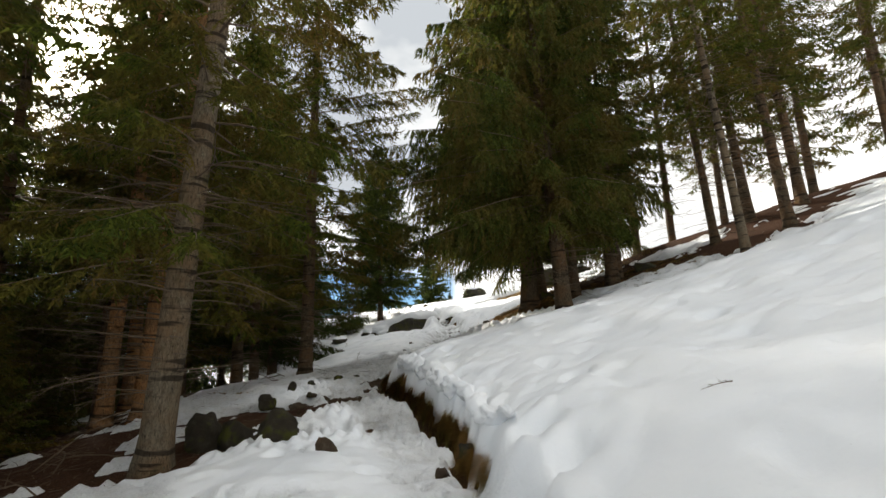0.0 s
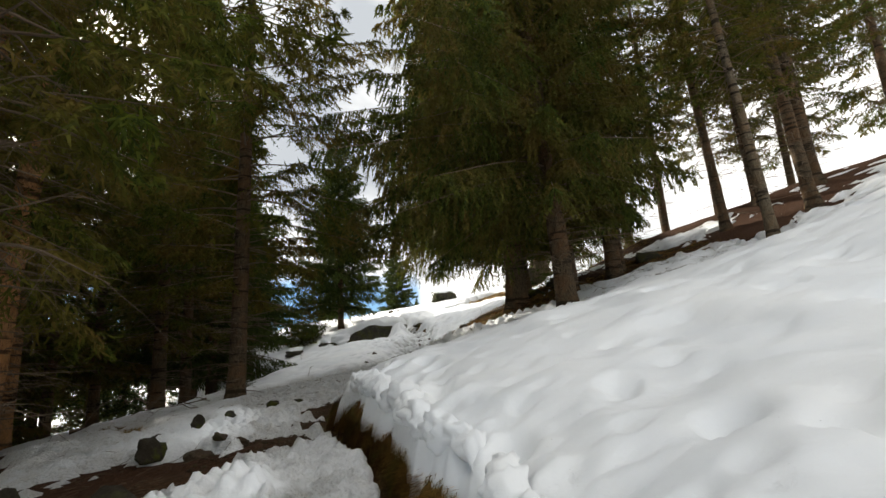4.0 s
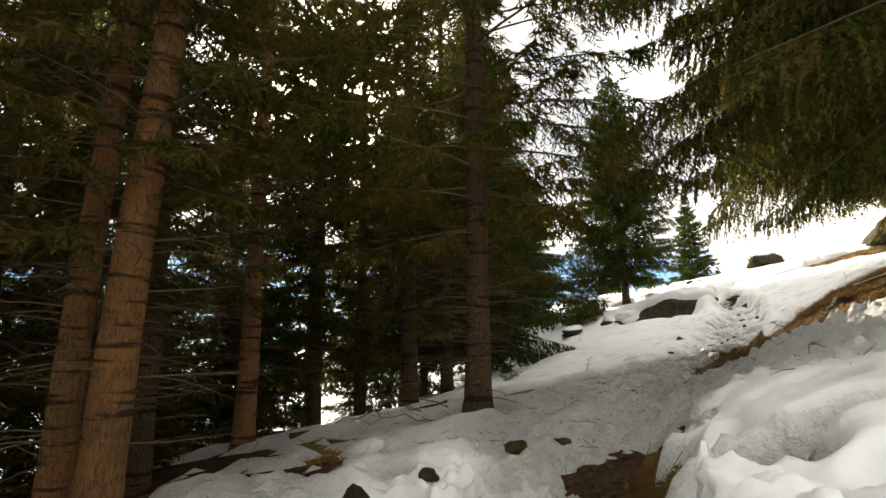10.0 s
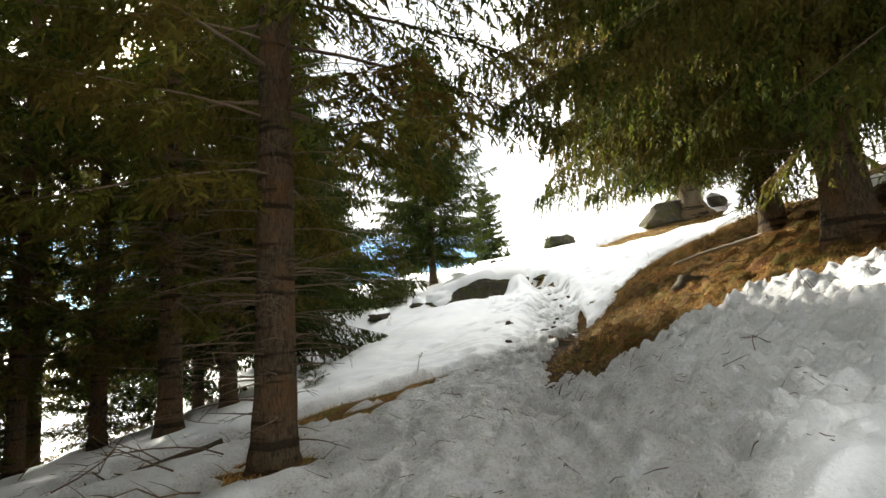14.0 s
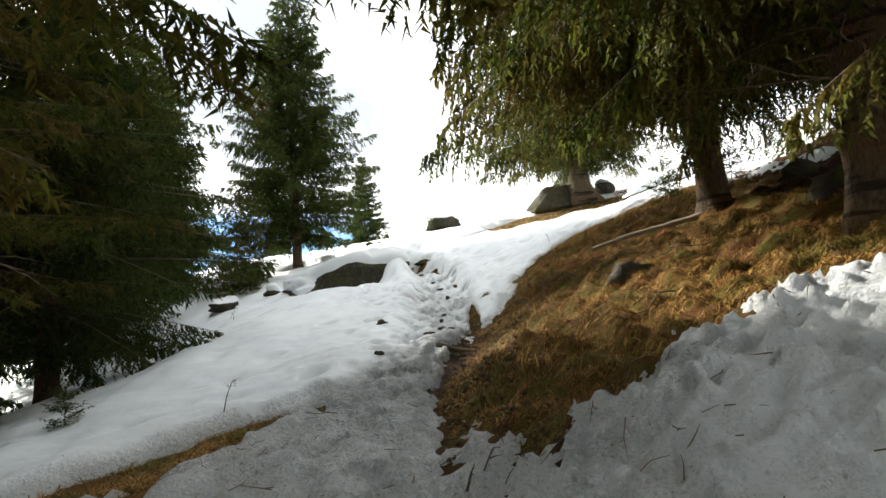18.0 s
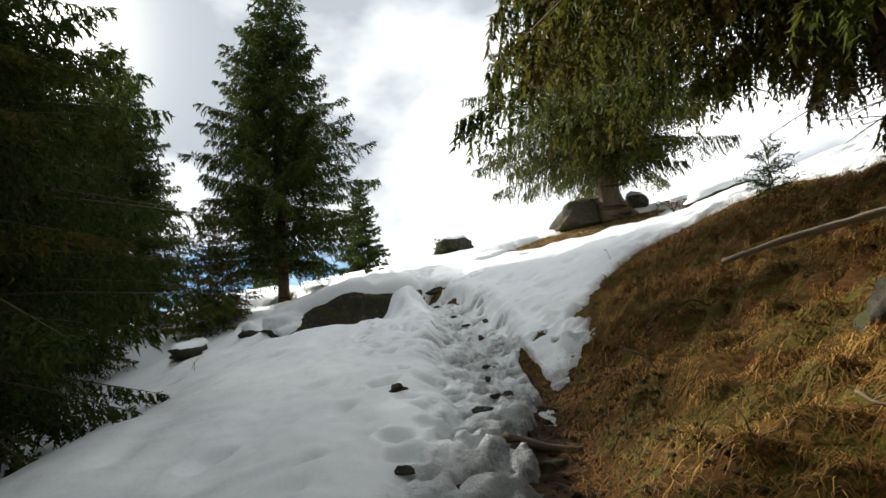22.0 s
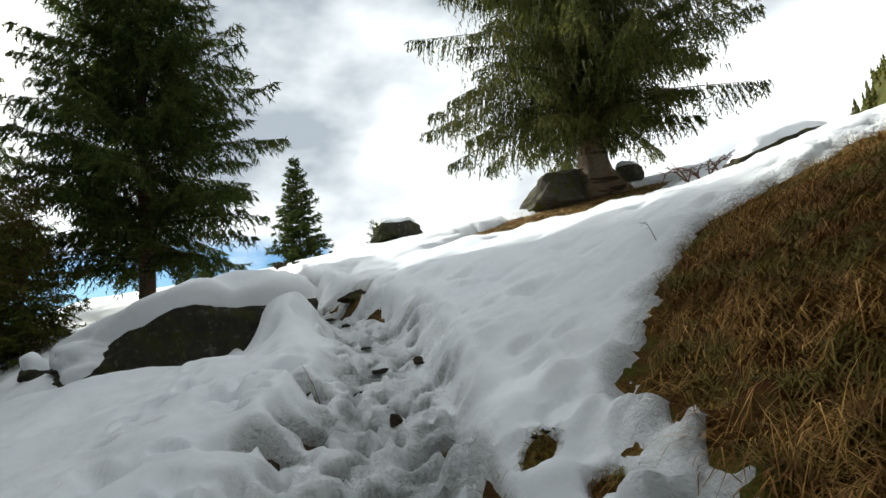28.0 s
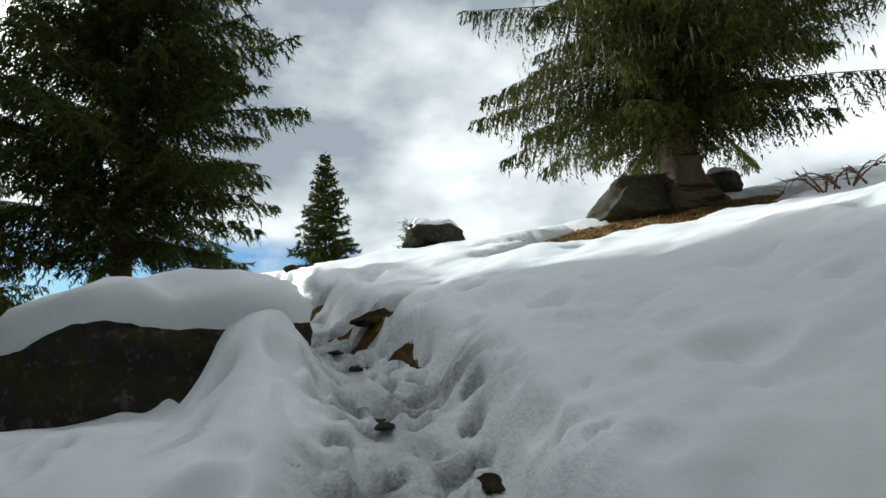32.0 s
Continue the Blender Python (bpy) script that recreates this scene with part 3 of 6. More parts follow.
def snow_depth(x, y):
    x, y = np.asarray(x, float), np.asarray(y, float)
    u = x - path_x(np.clip(y, -20, 80))
    b = bare(x, y)
    t = trodden(x, y)
    deep = 0.20 + 0.10 * smooth(0.6, 1.6, u) * (1 - smooth(13, 17, y)) + 0.12 * smooth(24, 28, y) + 0.05 * fbm(x * 0.8, y * 0.8, 40, 3)
    deep = deep * (1 - 0.6 * smooth(22, 24, y) * (1 - smooth(28.5, 30, y)) * smooth(0.4, 0.7, u))
    thin = smooth(14, 16, y) * (1 - smooth(19, 21, y)) * smooth(-0.5, 0.6, u)
    deep = deep * (1 - 0.25 * thin)
    deep = deep * (1 - t) + (0.075 + 0.06 * smooth(20, 23, y)) * t
    soft = 0.10 + 0.30 * (1 - t) * (1 - thin) + 0.7 * smooth(18, 20, y) * (1 - smooth(31, 33, y)) * smooth(0.2, 0.6, u)
    depth = deep * np.clip(-b / soft + 0.05, -1.2, 1.0)
    depth = np.where(b < 0, deep * np.sqrt(np.clip(-b / soft, 0, 1)) - 0.01, -0.25 * np.clip(b, 0, 1) - 0.015)
    # prints and lumps of the trodden snow
    step = pits(x * 3.3, y * 2.7, 50, 0.8)
    slab = vnoise(x * 1.1 + 3, y * 2.3, 59)
    step2 = pits(x * 6.1 + 4, y * 5.3, 53, 0.6)
    up = 0.45 * smooth(8, 11, y) + 0.55 * smooth(19, 22, y)
    depth = depth + t * (0.05 + 0.045 * fbm(x * 4.2, y * 3.2, 50, 3) - (0.10 + 0.02 * up) * (1 - smooth(0.24, 0.36, step)) - (0.035 + 0.03 * up) * (1 - smooth(0.26, 0.42, step2))
                         + (0.02 + 0.012 * up) * fbm(x * 9.0, y * 8.0, 57, 3, 0.65) - 0.05 * up * smooth(0.05, 0.3, slab))
    edge = smooth(0.3, 0.8, np.abs(u)) * (1 - smooth(1.3, 2.2, np.abs(u)))
    clod = pits(x * 3.9 + 1.7, y * 3.9, 56, 0.85)
    wide = smooth(0.5, 0.7, u) * (1 - smooth(0.9, 1.5, u)) * (1 - smooth(12.5, 14.5, y))
    depth = depth + 0.6 * edge * 0.05 * fbm(x * 3.0, y * 3.0, 70, 3) + wide * 0.035 * (1 - smooth(0.1, 0.5, clod)) - wide * 0.12 * smooth(0.5, 0.8, fbm(x * 1.4, y * 1.4, 72, 2))
    depth = depth - edge * 0.2 * (1 - smooth(0.10, 0.34, pits(x * 1.6, y * 1.5, 58, 0.5))) * (b < -0.15)
    depth = depth + (0.09 * fbm(x * 0.9, y * 0.8, 80, 3) + 0.04 * fbm(x * 2.2 + 0.6 * y, y * 0.9, 84, 3)) * (1 - t) * (b < -0.2) * (1 - 0.5 * smooth(26, 28, y) * smooth(0.6, 1.2, u))
    # old prints across the clean snow above the boulder and below the slope
    depth = depth - (1 - t) * 0.08 * smooth(1.0, 0.4, np.abs(u) * 0.5) * (1 - smooth(0.12, 0.30, pits(x * 1.9, y * 1.7, 63, 0.45))) * (b < -0.2) * (y < 40)
    depth = depth - (1 - t) * 0.10 * (1 - smooth(0.08, 0.20, pits(x * 0.75, y * 0.75, 62, 0.5))) * (b < -0.2) * (y < 40)
    # settled dents of the open slope
    slope = smooth(1.0, 1.8, u) * (1 - smooth(13, 16, y)) * (b < -0.25)
    depth = depth - slope * (0.035 * (1 - smooth(0.05, 0.5, pits(x * 0.7 + 3, y * 0.9, 73, 0.45))) + 0.03 * fbm(x * 2.4, y * 2.4, 74, 3) + 0.045 * (1 - smooth(0.08, 0.3, pits(x * 1.9, y * 2.3, 77, 0.35))))
    # knobbly crust where walkers and trees have worn the snow
    worn = smooth(6.5, 8.0, y) * (1 - smooth(13, 15, y)) * (1 - smooth(0.2, 0.6, u)) * smooth(-4.0, -2.5, u) + smooth(13.5, 15, y) * (1 - smooth(19.5, 21.5, y)) * smooth(-0.3, 0.6, u) * (1 - smooth(5, 7, u))
    depth = depth + worn * (b < -0.04) * (0.08 * fbm(x * 3.4, y * 3.4, 94, 3, 0.7) + 0.04 * fbm(x * 9, y * 9, 99, 3, 0.7) + 0.085 * (0.5 - smooth(0.12, 0.45, pits(x * 4.4, y * 4.4, 97))))
    # drift against the boulder
    depth = depth + 0.42 * np.exp(-(((x + 0.50) / 0.50) ** 2 + ((y - 32.85) / 0.75) ** 2) ** 1.6)
    # the hollow that the wind leaves in front of the boulder
    front = 0.346 * (x + 0.82) + 0.937 * (y - 32.5)
    depth = depth - 0.24 * np.exp(-((front + 0.1) / 0.55) ** 2) * smooth(-5.6, -4.4, x) * (1 - smooth(-1.2, -0.7, x))
    # a few melted hollows and old prints on the clean snow
    depth = depth - (1 - t) * 0.06 * smooth(0.62, 0.9, vnoise(x * 1.15 + 9, y * 1.15, 91)) * (b < -0.25)
    depth = np.where(b < -0.10, np.maximum(depth, 0.025), depth)
    # torn rim of the snow along the grass bank
    rim = smooth(-0.9, -0.1, b) * smooth(18, 20, y) * (1 - smooth(31, 33, y)) * smooth(0.4, 0.8, u)
    depth = depth + rim * (b < -0.02) * (0.05 * fbm(x * 6.5, y * 6.5, 66, 4, 0.7) - 0.03 * (1 - smooth(0.15, 0.4, pits(x * 4.6, y * 4.6, 67, 0.5))))
    # boot prints along the middle of the path and beside it
    for px, py, turned, deep_p in PRINTS:
        a = (x - px) * math.cos(turned) + (y - py) * math.sin(turned)
        c = -(x - px) * math.sin(turned) + (y - py) * math.cos(turned)
        r = (a / 0.075) ** 2 + (c / 0.15) ** 2
        depth = depth - (b < 0.0) * (deep_p * np.exp(-r ** 2) - 0.25 * deep_p * np.exp(-(np.sqrt(r) - 1.5) ** 2 * 5))
    return depth


def cut_face(x, y):
    """1 on the lower part of the cut bank beside the path, which holds no snow."""
    u = x - path_x(np.clip(y, -20, 80))
    u = u + 0.13 * vnoise(y * 0 + 2.2, y * 1.4, 33)
    lim = 0.58 + 0.20 * fbm(x * 0 + 1.1, y * 1.6, 35, 4, 0.65)
    hold = np.maximum(smooth(0.0, 0.25, fbm(y * 0 + 4.4, y * 0.55, 36, 2) + 0.02), smooth(5.0, 6.2, y) * (1 - smooth(13.2, 14.2, y)))
    low = 0.37 + 0.10 * fbm(y * 0 + 6.1, y * 2.4, 37, 3)
    return smooth(low, low + 0.06, u) * (1 - smooth(lim - 0.05, lim + 0.12, u)) * smooth(0.22, 0.35, bank_h(np.clip(y, -20, 60))) * (1 - smooth(38, 44, y)) * hold * smooth(5.5, 6.3, y)


def snow_top(x, y):
    g = ground_z(x, y)
    d = snow_depth(x, y)
    cut = cut_face(x, y)
    return g + d * (1 - cut) - 0.06 * cut


def surface(x, y):
    """What a thing at (x, y) stands on."""
    return float(np.maximum(ground_z(np.array([x]), np.array([y])), snow_top(np.array([x]), np.array([y])))[0])


def spread(lo, hi, step, end_lo, end_hi):
    """Grid lines: even between lo and hi, ever wider apart beyond."""
    mid = list(np.arange(lo, hi + 1e-6, step))
    out, s, v = [], step, hi
    while v < end_hi:
        s *= 1.13
        v += s
        out.append(v)
    back, s, v = [], step, lo
    while v > end_lo:
        s *= 1.13
        v -= s
        back.append(v)
    return np.array(back[::-1] + mid + out)


def sheet(name, xs, ys, z, keep, mat, attrs):
    nx, ny = len(xs), len(ys)
    X, Y = np.meshgrid(xs, ys)
    co = np.stack([X, Y, z], -1).reshape(-1, 3)
    a = (np.arange(ny - 1)[:, None] * nx + np.arange(nx - 1)[None, :])
    quads = np.stack([a, a + 1, a + 1 + nx, a + nx], -1).reshape(-1, 4)
    if keep is not None:
        k = keep.reshape(-1)
        quads = quads[k[quads].any(1)]
        used = np.unique(quads)
        lut = np.full(nx * ny, -1)
        lut[used] = np.arange(len(used))
        co, quads = co[used], lut[quads]
        attrs = {n: v.reshape(-1)[used] for n, v in attrs.items()}
    me = bpy.data.meshes.new(name)
    me.vertices.add(len(co))
    me.vertices.foreach_set("co", co.astype(np.float32).ravel())
    me.loops.add(quads.size)
    me.loops.foreach_set("vertex_index", quads.astype(np.int32).ravel())
    me.polygons.add(len(quads))
    me.polygons.foreach_set("loop_start", np.arange(0, quads.size, 4, dtype=np.int32))
    me.update(calc_edges=True)
    me.polygons.foreach_set("use_smooth", np.ones(len(quads), bool))
    for n, v in attrs.items():
        me.attributes.new(n, 'FLOAT', 'POINT').data.foreach_set("value", v.astype(np.float32).ravel())
    me.materials.append(mat)
    return new(name, me)


# trees: x, y, trunk width at breast height, kind of crown, turn, height factor, lean to +x, lean to +y
FOREST = [
    (-3.75, 7.45, 0.42, 0, 20, 1.0, 0.085, -0.02), (-6.6, 12.5, 0.46, 1, 80, 1.0, 0.07, 0.0), (-7.5, 12.6, 0.38, 2, 200, 0.95, 0.05, 0.0),
    (-4.15, 17.0, 0.42, 6, 140, 1.0, 0.015, 0.0), (-7.9, 21.6, 0.44, 0, 250, 0.95, 0.0, 0.0), (-9.9, 17.8, 0.46, 1, 10, 1.0, 0.02, 0.0),
    (-8.8, 14.6, 0.36, 2, 60, 0.9, 0.0, 0.0), (-10.5, 9.5, 0.4, 3, 300, 1.0, 0.0, 0.0), (-13.5, 14.5, 0.42, 5, 90, 1.0, 0.0, 0.0),
    (-13.0, 21.0, 0.4, 5, 170, 1.0, 0.0, 0.0), (-15.5, 27.0, 0.42, 5, 40, 1.0, 0.0, 0.0), 
    (-7.2, 5.2, 0.38, 2, 130, 0.95, 0.02, 0.0),
    (3.45, 15.35, 0.46, 4, 50, 0.95, -0.03, 0.0), (3.22, 19.45, 0.62, 4, 20, 1.0, -0.03, 0.0), (4.4, 23.6, 0.50, 7, 340, 1.0, -0.05, 0.0),
    (6.05, 18.95, 0.46, 2, 190, 1.05, -0.03, 0.0), (6.5, 19.6, 0.28, 1, 250, 0.85, -0.01, 0.0), (4.55, 18.35, 0.34, 2, 20, 1.0, -0.02, 0.0),
    (10.6, 20.4, 0.34, 1, 75, 0.95, -0.05, 0.0), (12.6, 21.3, 0.42, 1, 120, 1.0, -0.05, 0.0),
    (12.5, 18.8, 0.42, 1, 160, 1.0, -0.05, 0.0), (9.95, 17.3, 0.32, 1, 230, 1.0, -0.06, 0.0), (18.2, 25.2, 0.44, 1, 290, 1.0, 0.0, 0.0),
    (9.5, 25.6, 0.40, 1, 330, 0.95, -0.02, 0.0), (20.5, 23.0, 0.4, 1, 15, 1.0, 0.0, 0.0),
    (-11.3, 24.4, 0.40, 5, 100, 1.0, 0.0, 0.0), (-11.8, 30.0, 0.40, 5, 200, 0.95, 0.0, 0.0),
    (-15.5, 17.5, 0.40, 5, 50, 1.0, 0.0, 0.0), (-8.4, 25.0, 0.42, 6, 60, 1.0, 0.0, 0.0), (-10.8, 13.2, 0.40, 0, 150, 1.0, 0.0, 0.0), (-11.8, 22.6, 0.38, 5, 160, 1.0, 0.0, 0.0), (-14.6, 26.4, 0.40, 5, 280, 1.05, 0.0, 0.0), 
    (-11.0, 4.5, 0.40, 5, 250, 1.0, 0.0, 0.0), (-17.5, 9.0, 0.40, 5, 350, 1.0, 0.0, 0.0),
    (11.5, 26.2, 0.38, 1, 60, 0.95, 0.0, 0.0), (15.2, 28.0, 0.40, 2, 190, 1.0, 0.0, 0.0), (20.0, 29.0, 0.40, 5, 90, 1.0, 0.0, 0.0), (23.5, 26.0, 0.40, 5, 10, 1.0, 0.0, 0.0), (14.6, 20.9, 0.42, 1, 240, 1.0, -0.05, 0.0),
    (-13.4, 6.0, 0.40, 5, 100, 1.0, 0.0, 0.0), (-14.4, 10.6, 0.40, 5, 220, 1.05, 0.0, 0.0),
    (-21.0, 28.0, 0.40, 5, 20, 1.0, 0.0, 0.0), (-18.0, 13.4, 0.4, 5, 140, 1.0, 0.0, 0.0), (-19.5, 18.6, 0.4, 5, 310, 1.05, 0.0, 0.0), (-20.5, 23.2, 0.4, 5, 70, 1.0, 0.0, 0.0), (-16.4, 23.6, 0.4, 5, 190, 0.9, 0.0, 0.0),
    (-2.5, -6.0, 0.45, 1, 30, 1.0, 0.0, 0.0), (6.5, -4.0, 0.45, 0, 130, 1.0, 0.0, 0.0), (-8.0, -3.0, 0.4, 5, 130, 1.0, 0.0, 0.0), (9.5, 7.5, 0.45, 1, 210, 1.0, 0.0, 0.0),
]
for tx, ty, td, *_ in FOREST:
    TREES_WELL.append((tx, ty, td * 0.5 + 0.28))
TREES_WELL.append((9.5, 40.8, 1.1))
TREES_WELL.append((-4.4, 39.9, 0.7))

wide = spread(-5.6, 12.5, 0.13, -2600, 2600)
gx = np.concatenate([wide[wide < -3.15], np.arange(-3.1, 1.75, 0.043), np.arange(1.78, 5.0, 0.07), wide[wide > 5.05]])
gy = spread(5.0, 37.0, 0.058, -2600, 2600)
gy = np.concatenate([gy[gy < 6.2], np.arange(6.23, 33.0, 0.038), gy[gy > 33.0]])
GX, GY = np.meshgrid(gx, gy)
s_u = GX - path_x(np.clip(GY, -20, 80))
s_z = snow_top(GX, GY)
s_low = ground_z(GX, GY)
s_dirt = np.clip(0.15 * (1 - smooth(0.18, 0.5, np.abs(s_u))) * smooth(23, 26, GY) * (1 - smooth(36, 42, GY)) + (1 - 0.6 * smooth(22, 25, GY)) * trodden(GX, GY) * (0.35 + 0.2 * smooth(7, 9, GY) + 0.4 * smooth(12, 15, GY) * (1 - smooth(20, 24, GY)))
                 + 0.5 * smooth(13, 15.5, GY) * (1 - smooth(19, 22, GY)) * smooth(-3.0, -0.5, s_u) * (1 - smooth(5, 8, s_u))
                 + 0.65 * smooth(1.0, 3.0, -s_u) * (1 - smooth(18, 21, GY)) * smooth(8, 10, GY)
                 + 0.3 * (1 - smooth(0.1, 0.45, pits(GX * 3.3, GY * 2.7, 50, 0.8))) * trodden(GX, GY)
                 + 0.6 * smooth(-0.45, -0.05, bare(GX, GY)), 0, 1)
s_ice = trodden(GX, GY) * np.maximum(1 - smooth(0.26, 0.36, pits(GX * 3.3, GY * 2.7, 50, 0.8)), smooth(0.05, 0.3, vnoise(GX * 1.1 + 3, GY * 2.3, 59))) * smooth(20, 22, GY) * (1 - smooth(36, 40, GY))
snow = sheet("snow_cover", gx, gy, s_z, s_z > s_low - 0.02, SNOW, {"dirt": s_dirt, "ice": s_ice})
tagged(snow, "settled white snow with a trodden dirty path through it", "snow", kind="structure")

gx, gy = spread(-5.6, 6.8, 0.11, -2600, 2600), spread(5.0, 37.0, 0.125, -2600, 2600)
GX, GY = np.meshgrid(gx, gy)
g_u = GX - path_x(np.clip(GY, -20, 80))
g_z = ground_z(GX, GY)
g_grassy = np.clip(smooth(18, 20, GY) * smooth(0.3, 0.8, g_u) * np.maximum(1 - smooth(5.5, 7.0, GX), smooth(27, 29, GY)) * (1 - smooth(0.0, 0.5, blob(GX, GY, 6.2, 22.3, 2.5, 2.8) + 0.3 * fbm(GX, GY, 5)))
                   + smooth(-4.6, -3.6, GX) * (1 - smooth(-2.6, -2.2, GX)) * smooth(14, 15, GY)
                   + smooth(34, 37, GY) + 0.3 * smooth(0.3, 0.6, g_u) * (1 - smooth(14, 17, GY)) * (g_u < 1.2), 0, 1)
g_earth = np.clip((1 - smooth(0.35, 0.75, np.abs(g_u))) + 0.8 * smooth(0.1, 0.5, blob(GX, GY, -3.05, 9.6, 1.4, 1.0)), 0, 1)
floor = sheet("ground", gx, gy, g_z, None, SOIL, {"grassy": g_grassy, "earth": g_earth})
tagged(floor, "brown forest floor of needle litter, straw grass and earth", "ground", kind="structure")


# ---- mesh helpers ----
class Build:
    """Gathers points and faces for one mesh."""

    def __init__(self):
        self.v, self.f3, self.f4, self.n = [], [], [], 0

    def add(self, co, tris=None, quads=None):
        co = np.asarray(co, np.float32).reshape(-1, 3)
        if tris is not None and len(tris):
            self.f3.append(np.asarray(tris, np.int32) + self.n)
        if quads is not None and len(quads):
            self.f4.append(np.asarray(quads, np.int32) + self.n)
        self.v.append(co)
        self.n += len(co)

    def tube(self, pts, radii, sides=5, close=True):
        pts, radii = np.asarray(pts, float), np.asarray(radii, float)
        tang = np.gradient(pts, axis=0)
        tang /= np.linalg.norm(tang, axis=1, keepdims=True) + 1e-9
        ref = np.array([0, 0, 1.0]) if abs(tang[0][2]) < 0.9 else np.array([1.0, 0, 0])
        a = np.cross(tang, ref)
        a /= np.linalg.norm(a, axis=1, keepdims=True) + 1e-9
        b = np.cross(tang, a)
        ang = np.linspace(0, 2 * math.pi, sides, endpoint=False)
        ring = a[:, None] * np.cos(ang)[None, :, None] + b[:, None] * np.sin(ang)[None, :, None]
        co = pts[:, None] + ring * (radii[:, None, None] if radii.ndim == 1 else radii[..., None])
        n = len(pts)
        i, j = np.meshgrid(np.arange(n - 1), np.arange(sides), indexing="ij")
        k = (j + 1) % sides
        quads = np.stack([i * sides + j, i * sides + k, (i + 1) * sides + k, (i + 1) * sides + j], -1).reshape(-1, 4)
        self.add(co, quads=quads)
        if close:
            for end, order in ((0, 1), (n - 1, -1)):
                ids = end * sides + np.arange(sides)
                c = self.n
                self.add([pts[end]])
                self.f3.append(np.stack([np.full(sides, c), np.roll(ids, -1) + c - n * sides - (1 if end else 0), ids + c - n * sides - (1 if end else 0)], -1)[:, ::order].astype(np.int32))

    def kites(self, p, d, w):
        """Many pointed sprigs: from p along d, w wide."""
        p, d, w = [np.asarray(q, np.float32).reshape(-1, 3) for q in (p, d, w)]
        co = np.stack([p + w * 0.5, p + d, p - w * 0.5], 1).reshape(-1, 3)
        self.add(co, tris=np.arange(len(co)).reshape(-1, 3))

    def mesh(self, name, mat, soft=True):
        co = np.concatenate(self.v) if self.v else np.zeros((0, 3), np.float32)
        f3 = np.concatenate(self.f3) if self.f3 else np.zeros((0, 3), np.int32)
        f4 = np.concatenate(self.f4) if self.f4 else np.zeros((0, 4), np.int32)
        me = bpy.data.meshes.new(name)
        me.vertices.add(len(co))
        me.vertices.foreach_set("co", co.ravel())
        loops = np.concatenate([f3.ravel(), f4.ravel()])
        me.loops.add(len(loops))
        me.loops.foreach_set("vertex_index", loops.astype(np.int32))
        me.polygons.add(len(f3) + len(f4))
        me.polygons.foreach_set("loop_start", np.concatenate([np.arange(len(f3)) * 3, len(f3) * 3 + np.arange(len(f4)) * 4]).astype(np.int32))
        me.update(calc_edges=True)
        if soft:
            me.polygons.foreach_set("use_smooth", np.ones(len(f3) + len(f4), bool))
        me.materials.append(mat)
        return me


def thing(name, m, label, category, group="", kind=""):
    ob = new(name)
    ob.matrix_world = m
    return tagged(ob, label, category, group, kind)


def part(name, me, parent, label="", local=None):
    ob = new(name, me)
    ob.parent = parent
    if local is not None:
        ob.matrix_basis = local
    return tagged(ob, label)


def unit(v):
    return v / (np.linalg.norm(v, axis=-1, keepdims=True) + 1e-9)


# ---- spruces ----
def trunk_mesh(d, h, seed, mat, flare=0.30, roots=5):
    """A tapered bole with spreading roots, its foot at 0."""
    rng = np.random.default_rng(seed)
    zs = np.concatenate([[-0.5, -0.2, -0.05, 0.06, 0.16, 0.28, 0.45, 0.7, 1.0], np.arange(1.5, h, 0.75), [h]])
    sides = 16
    ang = np.linspace(0, 2 * math.pi, sides, endpoint=False)
    ph = rng.uniform(0, 6.28)
    ax, ay = rng.normal(0, 0.012, 2)
    b = Build()
    pts = np.stack([ax * np.sin(zs * 0.7) * 3 * d, ay * np.sin(zs * 0.5 + 1) * 3 * d, zs], -1)
    base = 0.5 * d * np.clip(1 - 0.93 * np.maximum(zs, 0) / h, 0.04, 1) ** 0.85
    fl = flare * d * np.exp(-np.maximum(zs + 0.05, 0) / (0.5 * d + 0.06))
    lobes = 0.45 + 0.55 * np.clip(np.cos(roots * ang[None, :] + ph + 0.8 * np.sin(2 * ang[None, :] + ph)), -0.4, 1)
    rad = base[:, None] * (1 + 0.03 * rng.normal(size=(len(zs), sides))) + fl[:, None] * lobes
    b.tube(pts, rad, sides)
    return b.mesh("trunk", mat)


